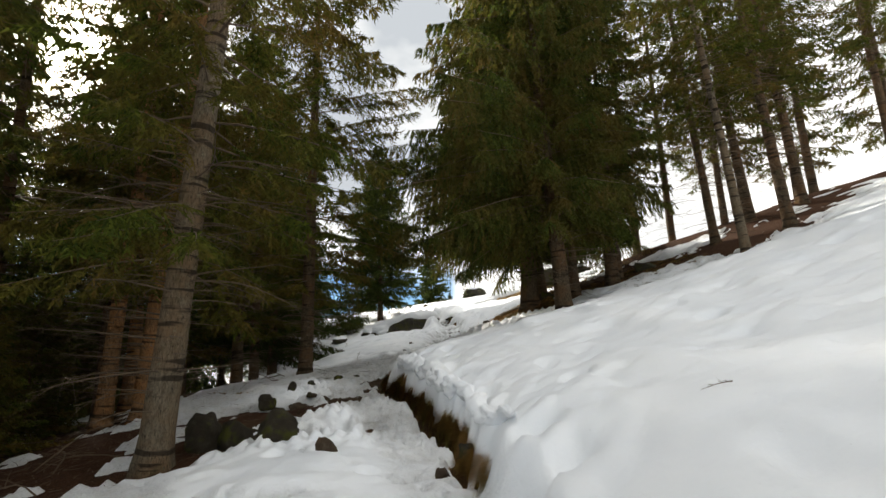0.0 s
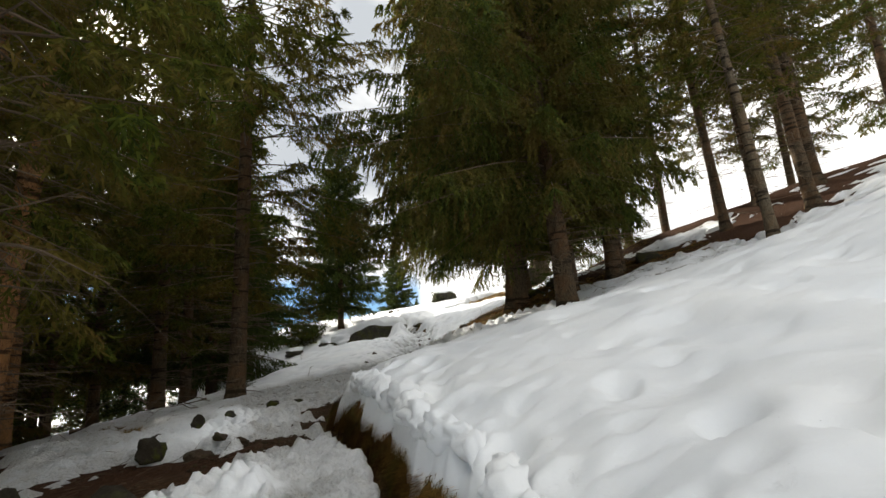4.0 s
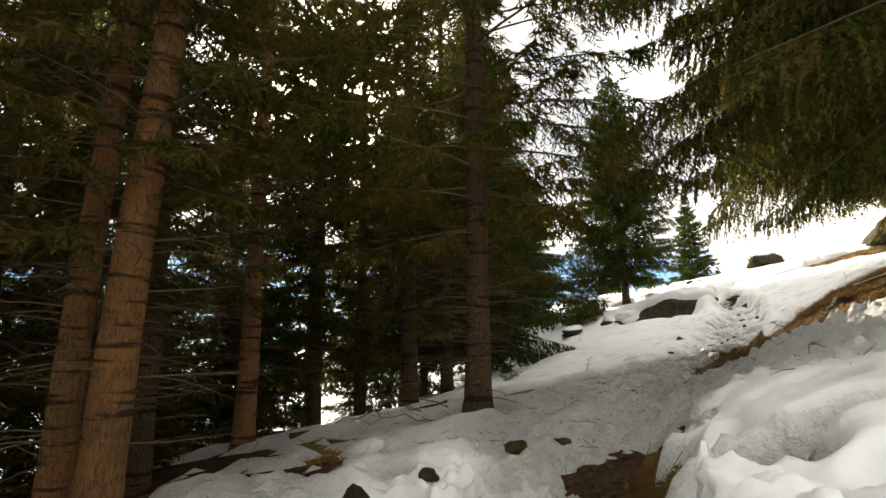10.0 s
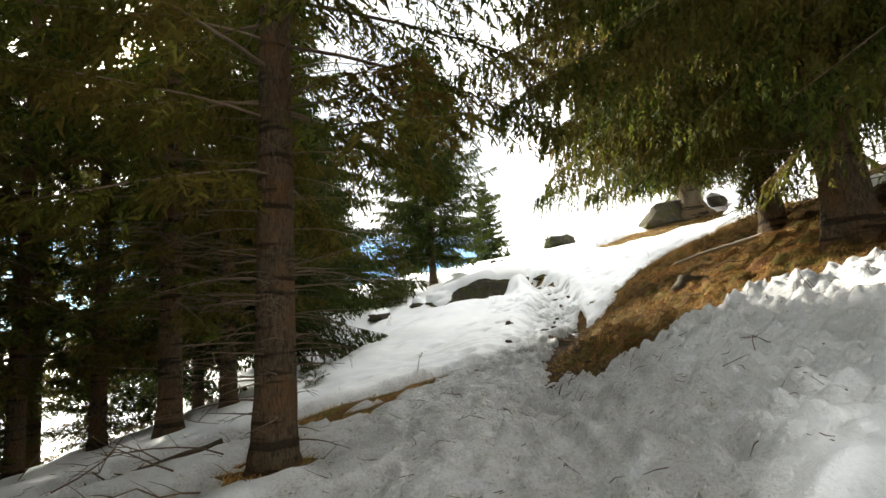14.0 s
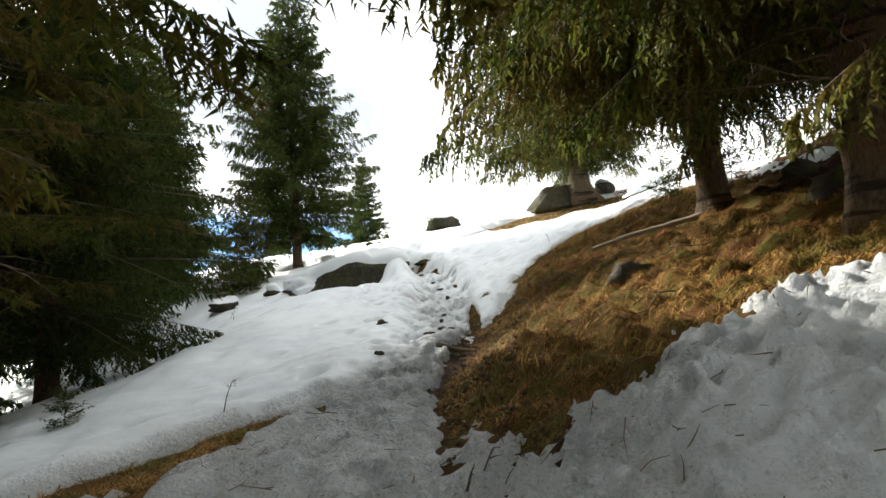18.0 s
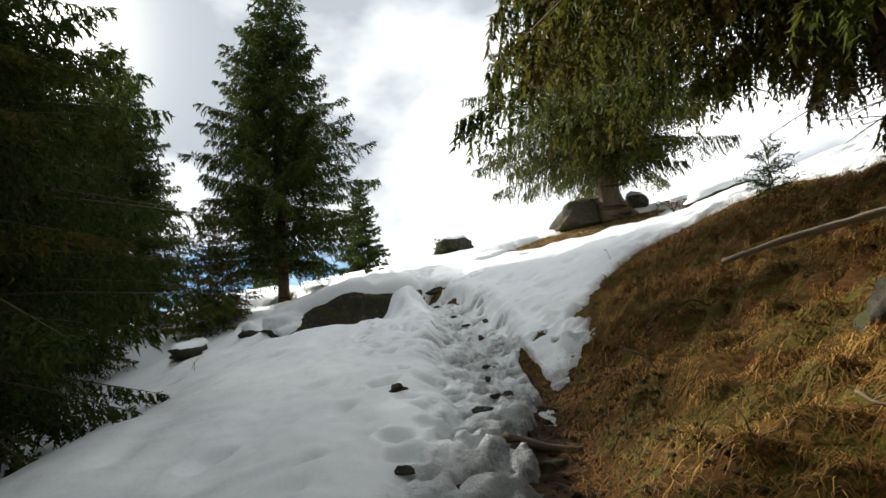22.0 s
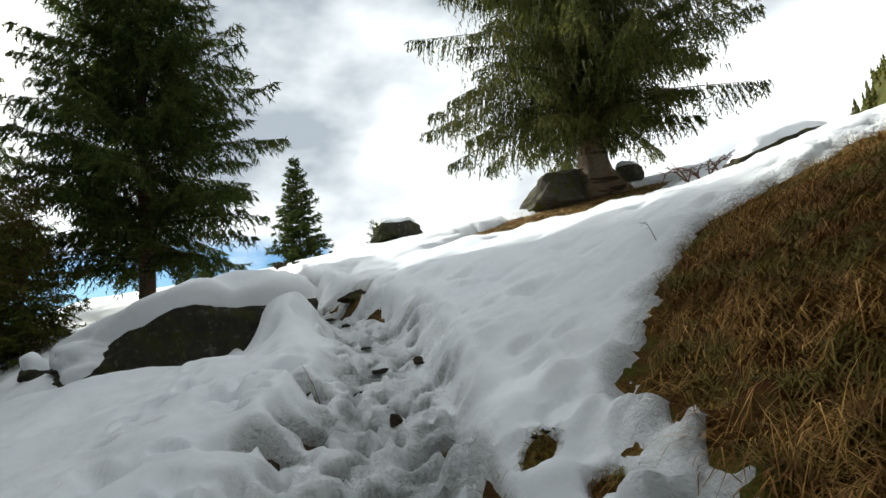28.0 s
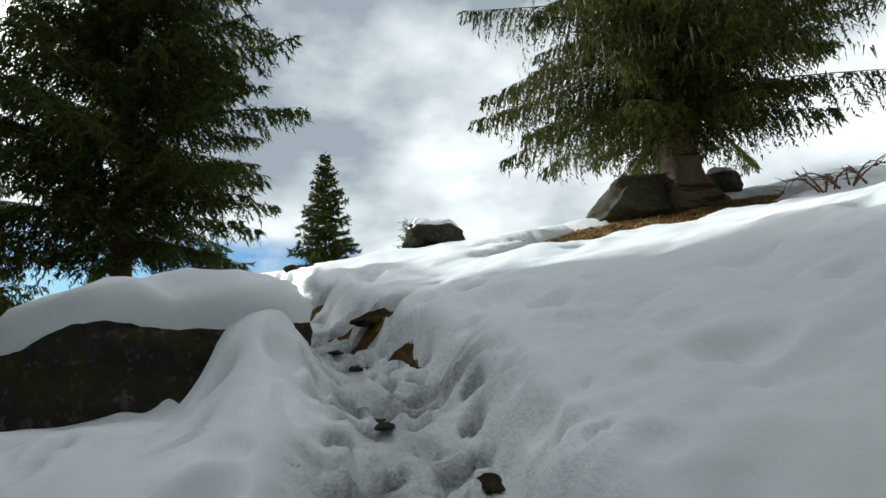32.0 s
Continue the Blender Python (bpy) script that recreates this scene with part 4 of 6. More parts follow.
def dead_limbs_mesh(d, z_lo, z_hi, count, length, seed, twiggy=3.6, thick=1.0):
    rng = np.random.default_rng(seed)
    b = Build()
    for k in range(count):
        z = rng.uniform(z_lo, z_hi)
        az = rng.uniform(0, 6.283)
        L = length * rng.uniform(0.35, 1.0) * (0.6 + 0.4 * (z - z_lo) / max(z_hi - z_lo, 0.1))
        out = np.array([math.cos(az), math.sin(az), 0])
        side = np.array([-out[1], out[0], 0])
        s = np.linspace(0, 1, 6)
        dr = rng.uniform(0.05, 0.45)
        wig = rng.normal(0, 0.05, 2)
        pts = (out * (0.4 * d + L * s)[:, None] + side * (L * (wig[0] * s + wig[1] * np.sin(s * 5)))[:, None]
               + np.array([0, 0, 1.0]) * (z + L * (0.12 * s - dr * s * s + 0.10 * s ** 3))[:, None])
        b.tube(pts, thick * (0.006 + 0.010 * L) * (1 - 0.86 * s), 4, close=False)
        for _ in range(int(twiggy * L) + 1):
            q = rng.uniform(0.25, 0.97)
            i = min(int(q * 5), 4)
            p = pts[i] + (pts[i + 1] - pts[i]) * (q * 5 - i)
            dv = unit(out * 0.6 + side * rng.choice([-1, 1]) * rng.uniform(0.4, 1.0) + np.array([0, 0, rng.uniform(-0.7, 0.25)]))
            l = L * rng.uniform(0.12, 0.32)
            t = np.linspace(0, 1, 3)[:, None]
            tw = p + dv * l * t + np.array([0, 0, -0.18 * l]) * t * t
            b.tube(tw, np.array([0.0045, 0.003, 0.0012]) * thick, 3, close=False)
    return b.mesh("dead_branches", TWIG)


def crown_meshes(seed, h, z0, R, gap, per, up_lo, up_hi, droop, hang, needles, spacing=0.135, sprigs=13, sprig=0.20, width=0.048, bulge=0.22, bare_in=0.28, top_coarse=11.0, wild=0.2, vary=0.6, long=1.0, lop=None, point=0.78):
    """Limbs and needle sprays of one crown, the trunk's foot at 0."""
    rng = np.random.default_rng(seed)
    wood, leaf = Build(), Build()
    z = z0
    up = np.array([0, 0, 1.0])
    az0 = 0.0
    while z < h - 0.25:
        f = (z - z0) / (h - z0)
        prof = min(1.0, 0.62 + f / bulge * 0.38) * max(1 - f, 0.02) ** point
        az0 += 1.1
        n_here = per if f < 0.8 else max(3, per - 2)
        for k in range(n_here):
            az = az0 + 6.283 * k / n_here + rng.normal(0, 0.28)
            if rng.random() < 0.07:
                continue
            L = max(0.10, R * prof * rng.uniform(vary, 1.12) * (1 + wild * math.sin(3 * az + 1.7 * z) * 0.5 + wild * math.sin(2 * az - 0.9 * z + 1) * 0.5))
            if lop is not None and z < 9.5:
                L *= 1 - 0.55 * max(0.0, math.cos(az - radians(lop))) ** 2
            zz = z + rng.uniform(-0.7, 0.7) * gap
            e = up_lo + (up_hi - up_lo) * f + min(max(rng.normal(0, 0.11), -0.10), 0.22)
            out = np.array([math.cos(az), math.sin(az), 0.0])
            side = np.array([-out[1], out[0], 0.0])
            s = np.linspace(0, 1, 7)
            dr = droop * rng.uniform(0.75, 1.15) * (1 - 0.6 * f)
            bend = rng.normal(0, 0.06)

            def along(q):
                q = np.asarray(q)[..., None]
                return out * (0.08 + L * q * 0.97) + side * (L * bend * q * q) + up * (zz + L * (e * q - dr * q * q + 0.22 * dr * q ** 3 * 2))
            pts = along(s)
            pick = [0, 2, 4, 6] if L < 2 or z > top_coarse else slice(None)
            wood.tube(pts[pick], ((0.006 + 0.0062 * L) * (1 - 0.88 * s))[pick], 3, close=False)
            coarse = 1.0 if z < top_coarse else 1.5 if z < top_coarse + 2.5 else 2.3
            K = max(4, int(L * (1 - bare_in) / (spacing * coarse)))
            q = bare_in + (1 - bare_in) * (np.arange(K) + rng.uniform(0, 1, K)) / K
            q = np.concatenate([q, q * 0.98])
            sgn = np.concatenate([np.ones(K), -np.ones(K)])
            p0 = along(q)
            tang = unit(along(np.minimum(q + 0.03, 1.05)) - along(q - 0.03))
            lat = np.cross(tang, up)
            lat = unit(lat) * sgn[:, None]
            hg = hang * rng.uniform(0.3, 1.5, len(q))[:, None]
            bd = unit(tang * rng.uniform(0.35, 0.8, (len(q), 1)) + lat * rng.uniform(0.5, 1.0, (len(q), 1)) - up * (hg + rng.normal(0, 0.22, (len(q), 1))))
            bl = np.clip((0.16 + 0.30 * L * (1.02 - q)) * rng.uniform(0.6, 1.25, len(q)) * long, 0.14, 0.95)
            M = sprigs if coarse == 1.0 else max(5, int(sprigs * (0.7 if coarse < 2 else 0.5)))
            t = (np.arange(M) + 0.6) / M
            axis = p0[:, None] + bd[:, None] * (bl[:, None] * t)[..., None] - up * (0.28 * hang * bl[:, None] * t * t)[..., None]
            alt = np.where(np.arange(M) % 2 == 0, 1.0, -1.0)
            perp = unit(np.cross(bd, up) + 1e-3)
            jit = rng.normal(0, 0.5, (len(q), M, 3))
            dv = unit(bd[:, None] * 0.75 + perp[:, None] * (alt * 0.75)[None, :, None] - up * (0.25 + 0.8 * hang) * rng.uniform(0.2, 1.0, (len(q), M, 1)) + jit)
            ln = sprig * rng.uniform(0.6, 1.25, (len(q), M, 1)) * coarse ** 0.7 * min(1.0, 0.3 + 0.55 * L)
            wv = unit(np.cross(dv, unit(rng.normal(0, 0.6, (len(q), M, 3)) + up))) * width * coarse * rng.uniform(0.7, 1.3, (len(q), M, 1))
            leaf.kites(axis, dv * ln, wv)
        z += gap * (0.8 + 0.5 * rng.random())
    # leading shoot
    for k in range(24):
        a = rng.uniform(0, 6.28)
        p = np.array([0, 0, h - rng.uniform(0, 0.8)])
        dv = unit(np.array([math.cos(a), math.sin(a), 0.9]))
        leaf.kites(p, dv * 0.2, unit(np.cross(dv, up)) * 0.04)
    return wood.mesh("limbs", TWIG), leaf.mesh("foliage", needles, soft=False)


# four kinds of forest crown, shared by the stand
STAND = []
for seed, z0, R, droop, hang, h, more in (
        (11, 2.9, 3.6, 0.42, 0.6, 19.0, dict(sprig=0.12, width=0.027, sprigs=22, spacing=0.10, top_coarse=8.5)), (12, 5.2, 3.3, 0.34, 0.42, 18.0, dict(spacing=0.15, sprigs=13, sprig=0.16, width=0.042)), (13, 3.6, 3.4, 0.36, 0.40, 17.0, dict(sprig=0.16, width=0.046)), (14, 3.0, 3.8, 0.45, 0.6, 20.0, {}),
        (15, 3.1, 5.2, 0.56, 1.4, 19.0, dict(spacing=0.088, sprigs=23, bulge=0.02, bare_in=0.10, sprig=0.11, width=0.040, top_coarse=8.5, gap=0.34, per=7, long=1.25, lop=-85)),
        (16, 2.5, 3.5, 0.34, 0.45, 17.0, dict(spacing=0.17, sprigs=12, sprig=0.20, width=0.060, gap=0.40, per=5, bulge=0.06, top_coarse=9.0)),
        (17, 3.1, 4.3, 0.30, 0.55, 19.0, dict(spacing=0.095, sprigs=17, sprig=0.14, width=0.036, bulge=0.12, top_coarse=10.0)),
        (18, 2.8, 5.4, 0.44, 1.5, 16.0, dict(spacing=0.085, sprigs=22, bulge=0.02, bare_in=0.08, sprig=0.11, width=0.042, top_coarse=8.5, gap=0.28, per=9, long=1.25, vary=0.8, lop=112))):
    more = dict(dict(gap=0.42, per=5), **more)
    limbs, foliage = crown_meshes(seed, h, z0, R, more.pop("gap"), more.pop("per"), -0.02, 0.55, droop, hang, NEEDLES, **more)
    STAND.append((h, z0, limbs, foliage, [dead_limbs_mesh(0.42, 0.7, max(z0, 2.6) + 1.6, 62, 1.5 if seed == 17 else 2.4, seed * 7 + j, twiggy=6.0, thick=0.6) for j in range(2)]))


def stand_spruce(x, y, d, kind, turn, factor, lx, ly, mat, label, k):
    h, z0, limbs, foliage, dead = STAND[kind]
    z = float(ground_z(np.array([x]), np.array([y]))[0])
    tilt = Vector((0, 0, 1)).rotation_difference(Vector((lx, ly, 1))).to_matrix().to_4x4()
    m = Matrix.Translation((x, y, z)) @ tilt @ pose(0, 0, 0, 0, 0, turn)
    t = thing("spruce", m, label, "tree", "spruces of the forest stand")
    part("trunk", trunk_mesh(d, h * factor * 0.97, 100 + k, mat), t, "straight bole with scaly bark")
    grow = Matrix.Diagonal((0.5 + 0.5 * factor, 0.5 + 0.5 * factor, factor, 1))
    tagged(part("branchwork", limbs, t, "brown drooping limbs", local=grow), kind="stuff")
    tagged(part("foliage", foliage, t, "dark green needle sprays", local=grow), kind="stuff")
    if kind != 5:
        tagged(part("dead_branchwork", dead[k % 2], t, "bare dry lower branches", local=Matrix.Diagonal((1, 1, 0.9 + 0.1 * factor, 1))), kind="stuff")
    if k == 3:
        tagged(part("low_dead_branchwork", dead_limbs_mesh(d, 0.25, 2.3, 40, 1.25, 909, twiggy=7.0, thick=0.8), t, "dark bare boughs sweeping to the snow"), kind="stuff")
    return t


PALE = {0, 21}
ORANGE = {1, 2, 5}
for k, (x, y, d, kind, turn, factor, lx, ly) in enumerate(FOREST):
    pale = k in PALE
    side = "below the snowy path" if x < 0 else "on the snowy slope"
    stand_spruce(x, y, d, kind, turn, factor, lx, ly, BARK_PALE if pale else BARK_ORANGE if k in ORANGE else BARK,
                 ("tall spruce with pale grey bark " if pale else "tall spruce with orange-brown bark " if k in ORANGE else "tall spruce with scaly brown bark ") + side, k)

# open-grown spruces, branched to the ground
OPEN_A = crown_meshes(31, 13.8, 1.5, 4.0, 0.25, 8, 0.06, 0.6, 0.26, 0.8, NEEDLES_OPEN, spacing=0.11, sprigs=13, sprig=0.17, width=0.044, bulge=0.14, bare_in=0.12, wild=0.22, vary=0.72)
OPEN_B = crown_meshes(32, 16.0, 1.9, 4.5, 0.32, 8, -0.04, 0.6, 0.36, 0.9, NEEDLES_OPEN, spacing=0.125, sprigs=12, sprig=0.15, width=0.050, bulge=0.04, bare_in=0.1, vary=0.68, top_coarse=12.0)
SMALL = crown_meshes(33, 8.2, 0.2, 2.5, 0.2, 7, 0.05, 0.7, 0.22, 0.2, NEEDLES_OPEN, spacing=0.21, sprigs=7, sprig=0.26, width=0.10, bulge=0.02, bare_in=0.05, vary=0.7, point=1.0)
YOUNG = crown_meshes(35, 5.0, 0.15, 1.75, 0.19, 6, 0.0, 0.7, 0.16, 0.35, NEEDLES, spacing=0.10, sprigs=10, sprig=0.12, width=0.036, bulge=0.03, bare_in=0.05, vary=0.6, wild=0.3, point=0.9)
TINY = crown_meshes(34, 1.1, 0.08, 0.5, 0.12, 5, 0.2, 0.9, 0.1, 0.0, NEEDLES_OPEN, spacing=0.09, sprigs=6, sprig=0.17, width=0.022, bulge=0.1, bare_in=0.05)


def open_spruce(meshes, x, y, d, h, turn, scale, label, group="", deep=0.0, name="spruce"):
    z = float(ground_z(np.array([x]), np.array([y]))[0]) - deep
    t = thing(name, Matrix.Translation((x, y, z)) @ pose(0, 0, 0, 0, 0, turn) @ Matrix.Scale(scale, 4), label, "tree", group)
    part("trunk", trunk_mesh(d, h * 0.97, int(100 * abs(x) + 7 * y), BARK), t, "brown bole")
    tagged(part("branchwork", meshes[0], t), kind="stuff")
    tagged(part("foliage", meshes[1], t, "green needle sprays"), kind="stuff")
    return t


for k, (x, y, s) in enumerate(((-12.8, 20.0, 4.2), (-14.6, 24.6, 4.5), (-14.2, 18.6, 4.4), (-11.6, 16.4, 3.6), (-9.2, 8.4, 3.4), (-8.4, 10.4, 2.8), (-13.0, 27.0, 4.4), (-17.0, 21.0, 4.6), (-12.0, 13.0, 3.8), (-10.4, 14.2, 3.4), (-12.6, 17.4, 4.0), (-14.2, 21.8, 4.6), (-9.4, 11.6, 2.6), (-12.4, 20.4, 5.2), (-13.6, 15.6, 4.8), (-10.0, 6.6, 3.6), (-12.2, 9.8, 4.6), (-8.0, 9.2, 2.2), (-15.6, 19.6, 5.5), (-16.0, 14.6, 5.2))):
    open_spruce(YOUNG, x, y, 0.09, 5.0, 77 * k, s * 0.24, "young bushy spruce between the forest trunks", "young spruces under the stand", name="young_spruce")
open_spruce(OPEN_A, -4.4, 39.9, 0.42, 13.8, 0, 1.0, "open-grown spruce with dense boughs behind the snow-capped boulder")
open_spruce(OPEN_B, -8.7, 28.7, 0.46, 16.0, 40, 1.05, "broad spruce branched down to the snow below the path")
for x, y, turn, s in ((-5.9, 37.0, 30, 0.8), (-6.6, 38.2, 150, 0.95)):
    open_spruce(YOUNG, x, y, 0.09, 5.0, turn, s, "dark young spruce crowding the larger tree's foot", "young spruces at the boulder", name="young_spruce")
# Several stand mostly out of sight, added to keep sun off the snow.
for x, y, turn, s in ((-10.7, 42.0, 70, 0.72), (-13.2, 46.5, 15, 0.95), (-12.0, 35.5, 110, 0.9), (-12.5, 38.0, 190, 0.75), (-14.5, 33.0, 10, 1.05), (-15.0, 45.0, 120, 0.9)):
    open_spruce(OPEN_B, x, y, 0.42, 16.0, turn, s, "broad green spruce on the snowy hollow below the path, placed to shade the snow", "spruces below the path")
open_spruce(SMALL, -1.0, 62.0, 0.2, 8.2, 0, 1.12, "slender young spruce on the snowy crest")
for x, y, turn, s in ((-9.0, 72.0, 50, 0.55), (-10.6, 73.0, 150, 0.65), (2.2, 70.0, 90, 0.36), (3.6, 72.0, 200, 0.3), (6.8, 74.0, 10, 0.25), (-5.4, 70.0, 250, 0.3), (1.2, 69, 20, 0.5)):
    open_spruce(SMALL, x, y, 0.2, 8.2, turn, s, "small far spruce beyond the snowy crest", "far spruces on the crest")

# ---- rocks ----
def rock_mesh(size, seed, detail=3, rough=0.22, flat=0.55, mat=None, freq=1.3, taper=0.0, boxy=0.0, facets=8):
    rng = np.random.default_rng(seed)
    cuts = [(Vector(unit(rng.normal(size=3)).tolist()), rng.uniform(0.60, 0.88)) for _ in range(facets)]
    bm = bmesh.new()
    bmesh.ops.create_icosphere(bm, subdivisions=detail, radius=1.0)
    off = Vector((seed * 3.7, seed * 1.3, seed * 2.1))
    for v in bm.verts:
        p = v.co.copy()
        if boxy:
            p /= (abs(p.x) ** boxy + abs(p.y) ** boxy + abs(p.z) ** boxy) ** (1 / boxy)
        for nv, c in cuts:
            over = p.dot(nv) - c
            if over > 0:
                p -= nv * over * 0.92
        n = noise.fractal(p * freq + off, 0.75, 2.1, 5)
        p *= 1 + rough * n
        big = noise.fractal(p * 0.55 + off, 1.0, 2.0, 2)
        p.z *= 1 + 0.25 * big
        if taper:
            p.z *= 1 - taper * (0.5 - 0.5 * max(-1.0, min(1.0, p.x * 1.1)))
        if p.z < -flat:
            p.z = -flat + 0.2 * (p.z + flat)
        v.co = Vector((p.x * size[0] / 2, p.y * size[1] / 2, p.z * size[2] * 0.62))
    me = bpy.data.meshes.new("rock")
    bm.to_mesh(me)
    bm.free()
    me.polygons.foreach_set("use_smooth", np.ones(len(me.polygons), bool))
    me.materials.append(mat or ROCK)
    return me


def cap_mesh(me, thick, seed, lo=0.40, hi=0.95):
    """Snow lying on a rock's upper side."""
    n = len(me.vertices)
    co, nr = np.zeros(n * 3, np.float32), np.zeros(n * 3, np.float32)
    me.vertices.foreach_get("co", co)
    me.vertices.foreach_get("normal", nr)
    co, nr = co.reshape(-1, 3), nr.reshape(-1, 3)
    tri = np.array([list(p.vertices) for p in me.polygons])
    for _ in range(10):                       # the snow follows the broad shape, not the grain
        mean = nr[tri].mean(1)
        acc = np.zeros_like(nr)
        for c in range(3):
            np.add.at(acc, tri[:, c], mean)
        nr = acc / (np.linalg.norm(acc, axis=1, keepdims=True) + 1e-9)
    wob = 0.20 * fbm(co[:, 0] * 2.2 + seed, co[:, 1] * 2.2 + co[:, 2], seed, 3)
    k = np.sqrt(smooth(lo, hi, nr[:, 2] + wob))
    top = co + nr * (thick * k - 0.03)[:, None] + np.array([0, 0, 1]) * (thick * 0.25 * k)[:, None]
    faces = np.array([list(p.vertices) for p in me.polygons])
    keep = (k[faces] > 0.01).any(1)
    mark = np.arange(n)                       # only the largest connected patch lies firm
    part_f = faces[keep]
    for _ in range(200):
        low = mark[part_f].min(1)
        was = mark.copy()
        for c in range(3):
            np.minimum.at(mark, part_f[:, c], low)
        if (was == mark).all():
            break
    if len(part_f):
        best = np.bincount(mark[part_f[:, 0]]).argmax()
        keep[keep] = mark[part_f[:, 0]] == best
    b = Build()
    b.add(top, tris=faces[keep])
    return b.mesh("snow_cap", SNOW)


def rock_thing(name, x, y, size, seed, label, turn=0.0, sink=0.25, mat=None, cap=0.0, detail=3, group="", rough=0.22, tilt=(0, 0), z=None, taper=0.0, boxy=2.6):
    zz = surface(x, y) if z is None else z
    t = thing(name, Matrix.Translation((x, y, zz + size[2] * (0.30 - sink))) @ pose(0, 0, 0, tilt[0], tilt[1], turn), label, "rock", group)
    me = rock_mesh(size, seed, detail, rough, mat=mat, taper=taper, boxy=boxy)
    part("stone", me, t)
    if cap:
        part("snow_cap", cap_mesh(me, cap, seed), t, "thick rounded cap of white snow")
    return t


rock_thing("boulder", -2.48, 33.85, (4.75, 2.1, 1.42), 4, "large dark grey boulder under a thick snow cap", turn=-20, sink=0.0, cap=0.26, detail=5, tilt=(0, -5), rough=0.15, z=3.90, taper=0.48, boxy=3.0)
rock_thing("rock", 2.8, 42.7, (1.9, 1.4, 1.0), 9, "dark bare rock on the snow slope", turn=10, sink=0.2, detail=4, boxy=2.1, cap=0.05)

# ---- the old spruce on the rise ----
UX, UY = 9.55, 40.9
uz = float(ground_z(np.array([UX]), np.array([UY]))[0]) + 0.25
old = thing("old_spruce", Matrix.Translation((UX, UY, uz)), "old broad spruce with hanging lichen among rocks", "tree")
part("trunk", trunk_mesh(0.95, 16.5, 77, BARK_PALE, 0.7, 6), old, "thick bole with spreading roots")
u_limbs, u_leaf = crown_meshes(41, 17.0, 2.4, 5.7, 0.28, 8, 0.05, 0.55, 0.40, 1.5, NEEDLES_OLD, spacing=0.11, sprigs=15, sprig=0.16, width=0.055, bulge=0.05, bare_in=0.06, wild=0.38, vary=0.55, top_coarse=9.0, long=1.2)
tagged(part("branchwork", u_limbs, old), kind="stuff")
tagged(part("foliage", u_leaf, old, "dense green drooping needle sprays"), kind="stuff")
rng = np.random.default_rng(5)
lich = Build()
n = 2600
a, r, zz = rng.uniform(0, 6.283, n), 4.6 * np.sqrt(rng.uniform(0.01, 1, n)), rng.uniform(2.6, 6.5, n)
a[:350], r[:350], zz[:350] = a[:350], rng.uniform(0.42, 0.9, 350), rng.uniform(1.0, 3.4, 350)
lp = np.stack([np.cos(a) * r, np.sin(a) * r, zz + 0.3 - 0.16 * r], -1)
lich.kites(lp, np.stack([rng.normal(0, 0.05, n), rng.normal(0, 0.05, n), -rng.uniform(0.15, 0.45, n)], -1), np.stack([rng.normal(0, 0.022, n), rng.normal(0, 0.022, n), np.zeros(n)], -1))
tagged(part("lichen", lich.mesh("lichen", LICHEN, False), old, "pale grey-green beard lichen"), kind="stuff")
rock_thing("rock_slab", 8.2, 41.2, (2.9, 1.6, 1.4), 23, "sloping mossy rock slab beside the old spruce", turn=12, sink=0.2, mat=ROCK_GREY, detail=4, tilt=(0, -24))
rock_thing("rock", 11.0, 41.2, (1.1, 0.9, 0.9), 24, "dark broken rock behind the old spruce", turn=30, sink=0.0, mat=ROCK, detail=3, cap=0.06)
rock_thing("rock_band", 9.3, 33.1, (4.4, 1.2, 0.6), 25, "low dark rock band with snow on top", turn=24, sink=0.3, mat=ROCK_MOSS, detail=4, cap=0.07, tilt=(0, -14))


# ---- lumpy snow lip over the cut bank ----
def snow_lip(y0, y1, u0, drop, fat, seed, label):
    """A rounded roll of snow along the edge of the bank, hanging over it in lumps."""
    ys = np.arange(y0, y1, 0.028)
    m = 21
    phi = np.linspace(-2.5, 2.2, m)          # from under the lip, over its nose, to its back
    nse = fbm(ys * 0 + 7.7, ys * 1.7, seed, 3)
    edge = path_x(ys) + u0 - 0.13 * vnoise(ys * 0 + 2.2, ys * 1.4, 33) + 0.07 * nse
    top = snow_top(edge + 0.32, ys)
    end = np.clip(np.minimum(ys - y0, y1 - ys) / 1.2, 0.02, 1)
    rad = fat * (1 + 0.45 * fbm(ys * 0 + 3.1, ys * 2.6, seed + 3, 3)) * end
    P, Y = np.meshgrid(phi, ys)
    R = rad[:, None] * (1 + 0.55 * fbm(P * 1.5 + 4, Y * 7.0, seed + 5, 4, 0.65) + 0.30 * (1 - smooth(0.1, 0.6, pits(P * 1.5, Y * 8.0, seed + 9))))
    X = edge[:, None] + 0.16 - R * np.cos(P) * 1.25
    Z = top[:, None] - drop - 0.6 * rad[:, None] + R * np.sin(P) * 1.1
    co = np.stack([X, Y, Z], -1).reshape(-1, 3)
    n = len(ys)
    a = np.arange(n - 1)[:, None] * m + np.arange(m - 1)[None, :]
    b = Build()
    b.add(co, quads=np.stack([a, a + m, a + m + 1, a + 1], -1).reshape(-1, 4))
    tagged(new("snow_lip", b.mesh("snow_lip", SNOW)), label, "snow", kind="structure")


snow_lip(5.2, 12.2, 0.66, 0.03, 0.10, 131, "lumpy overhanging lip of snow on the cut bank")


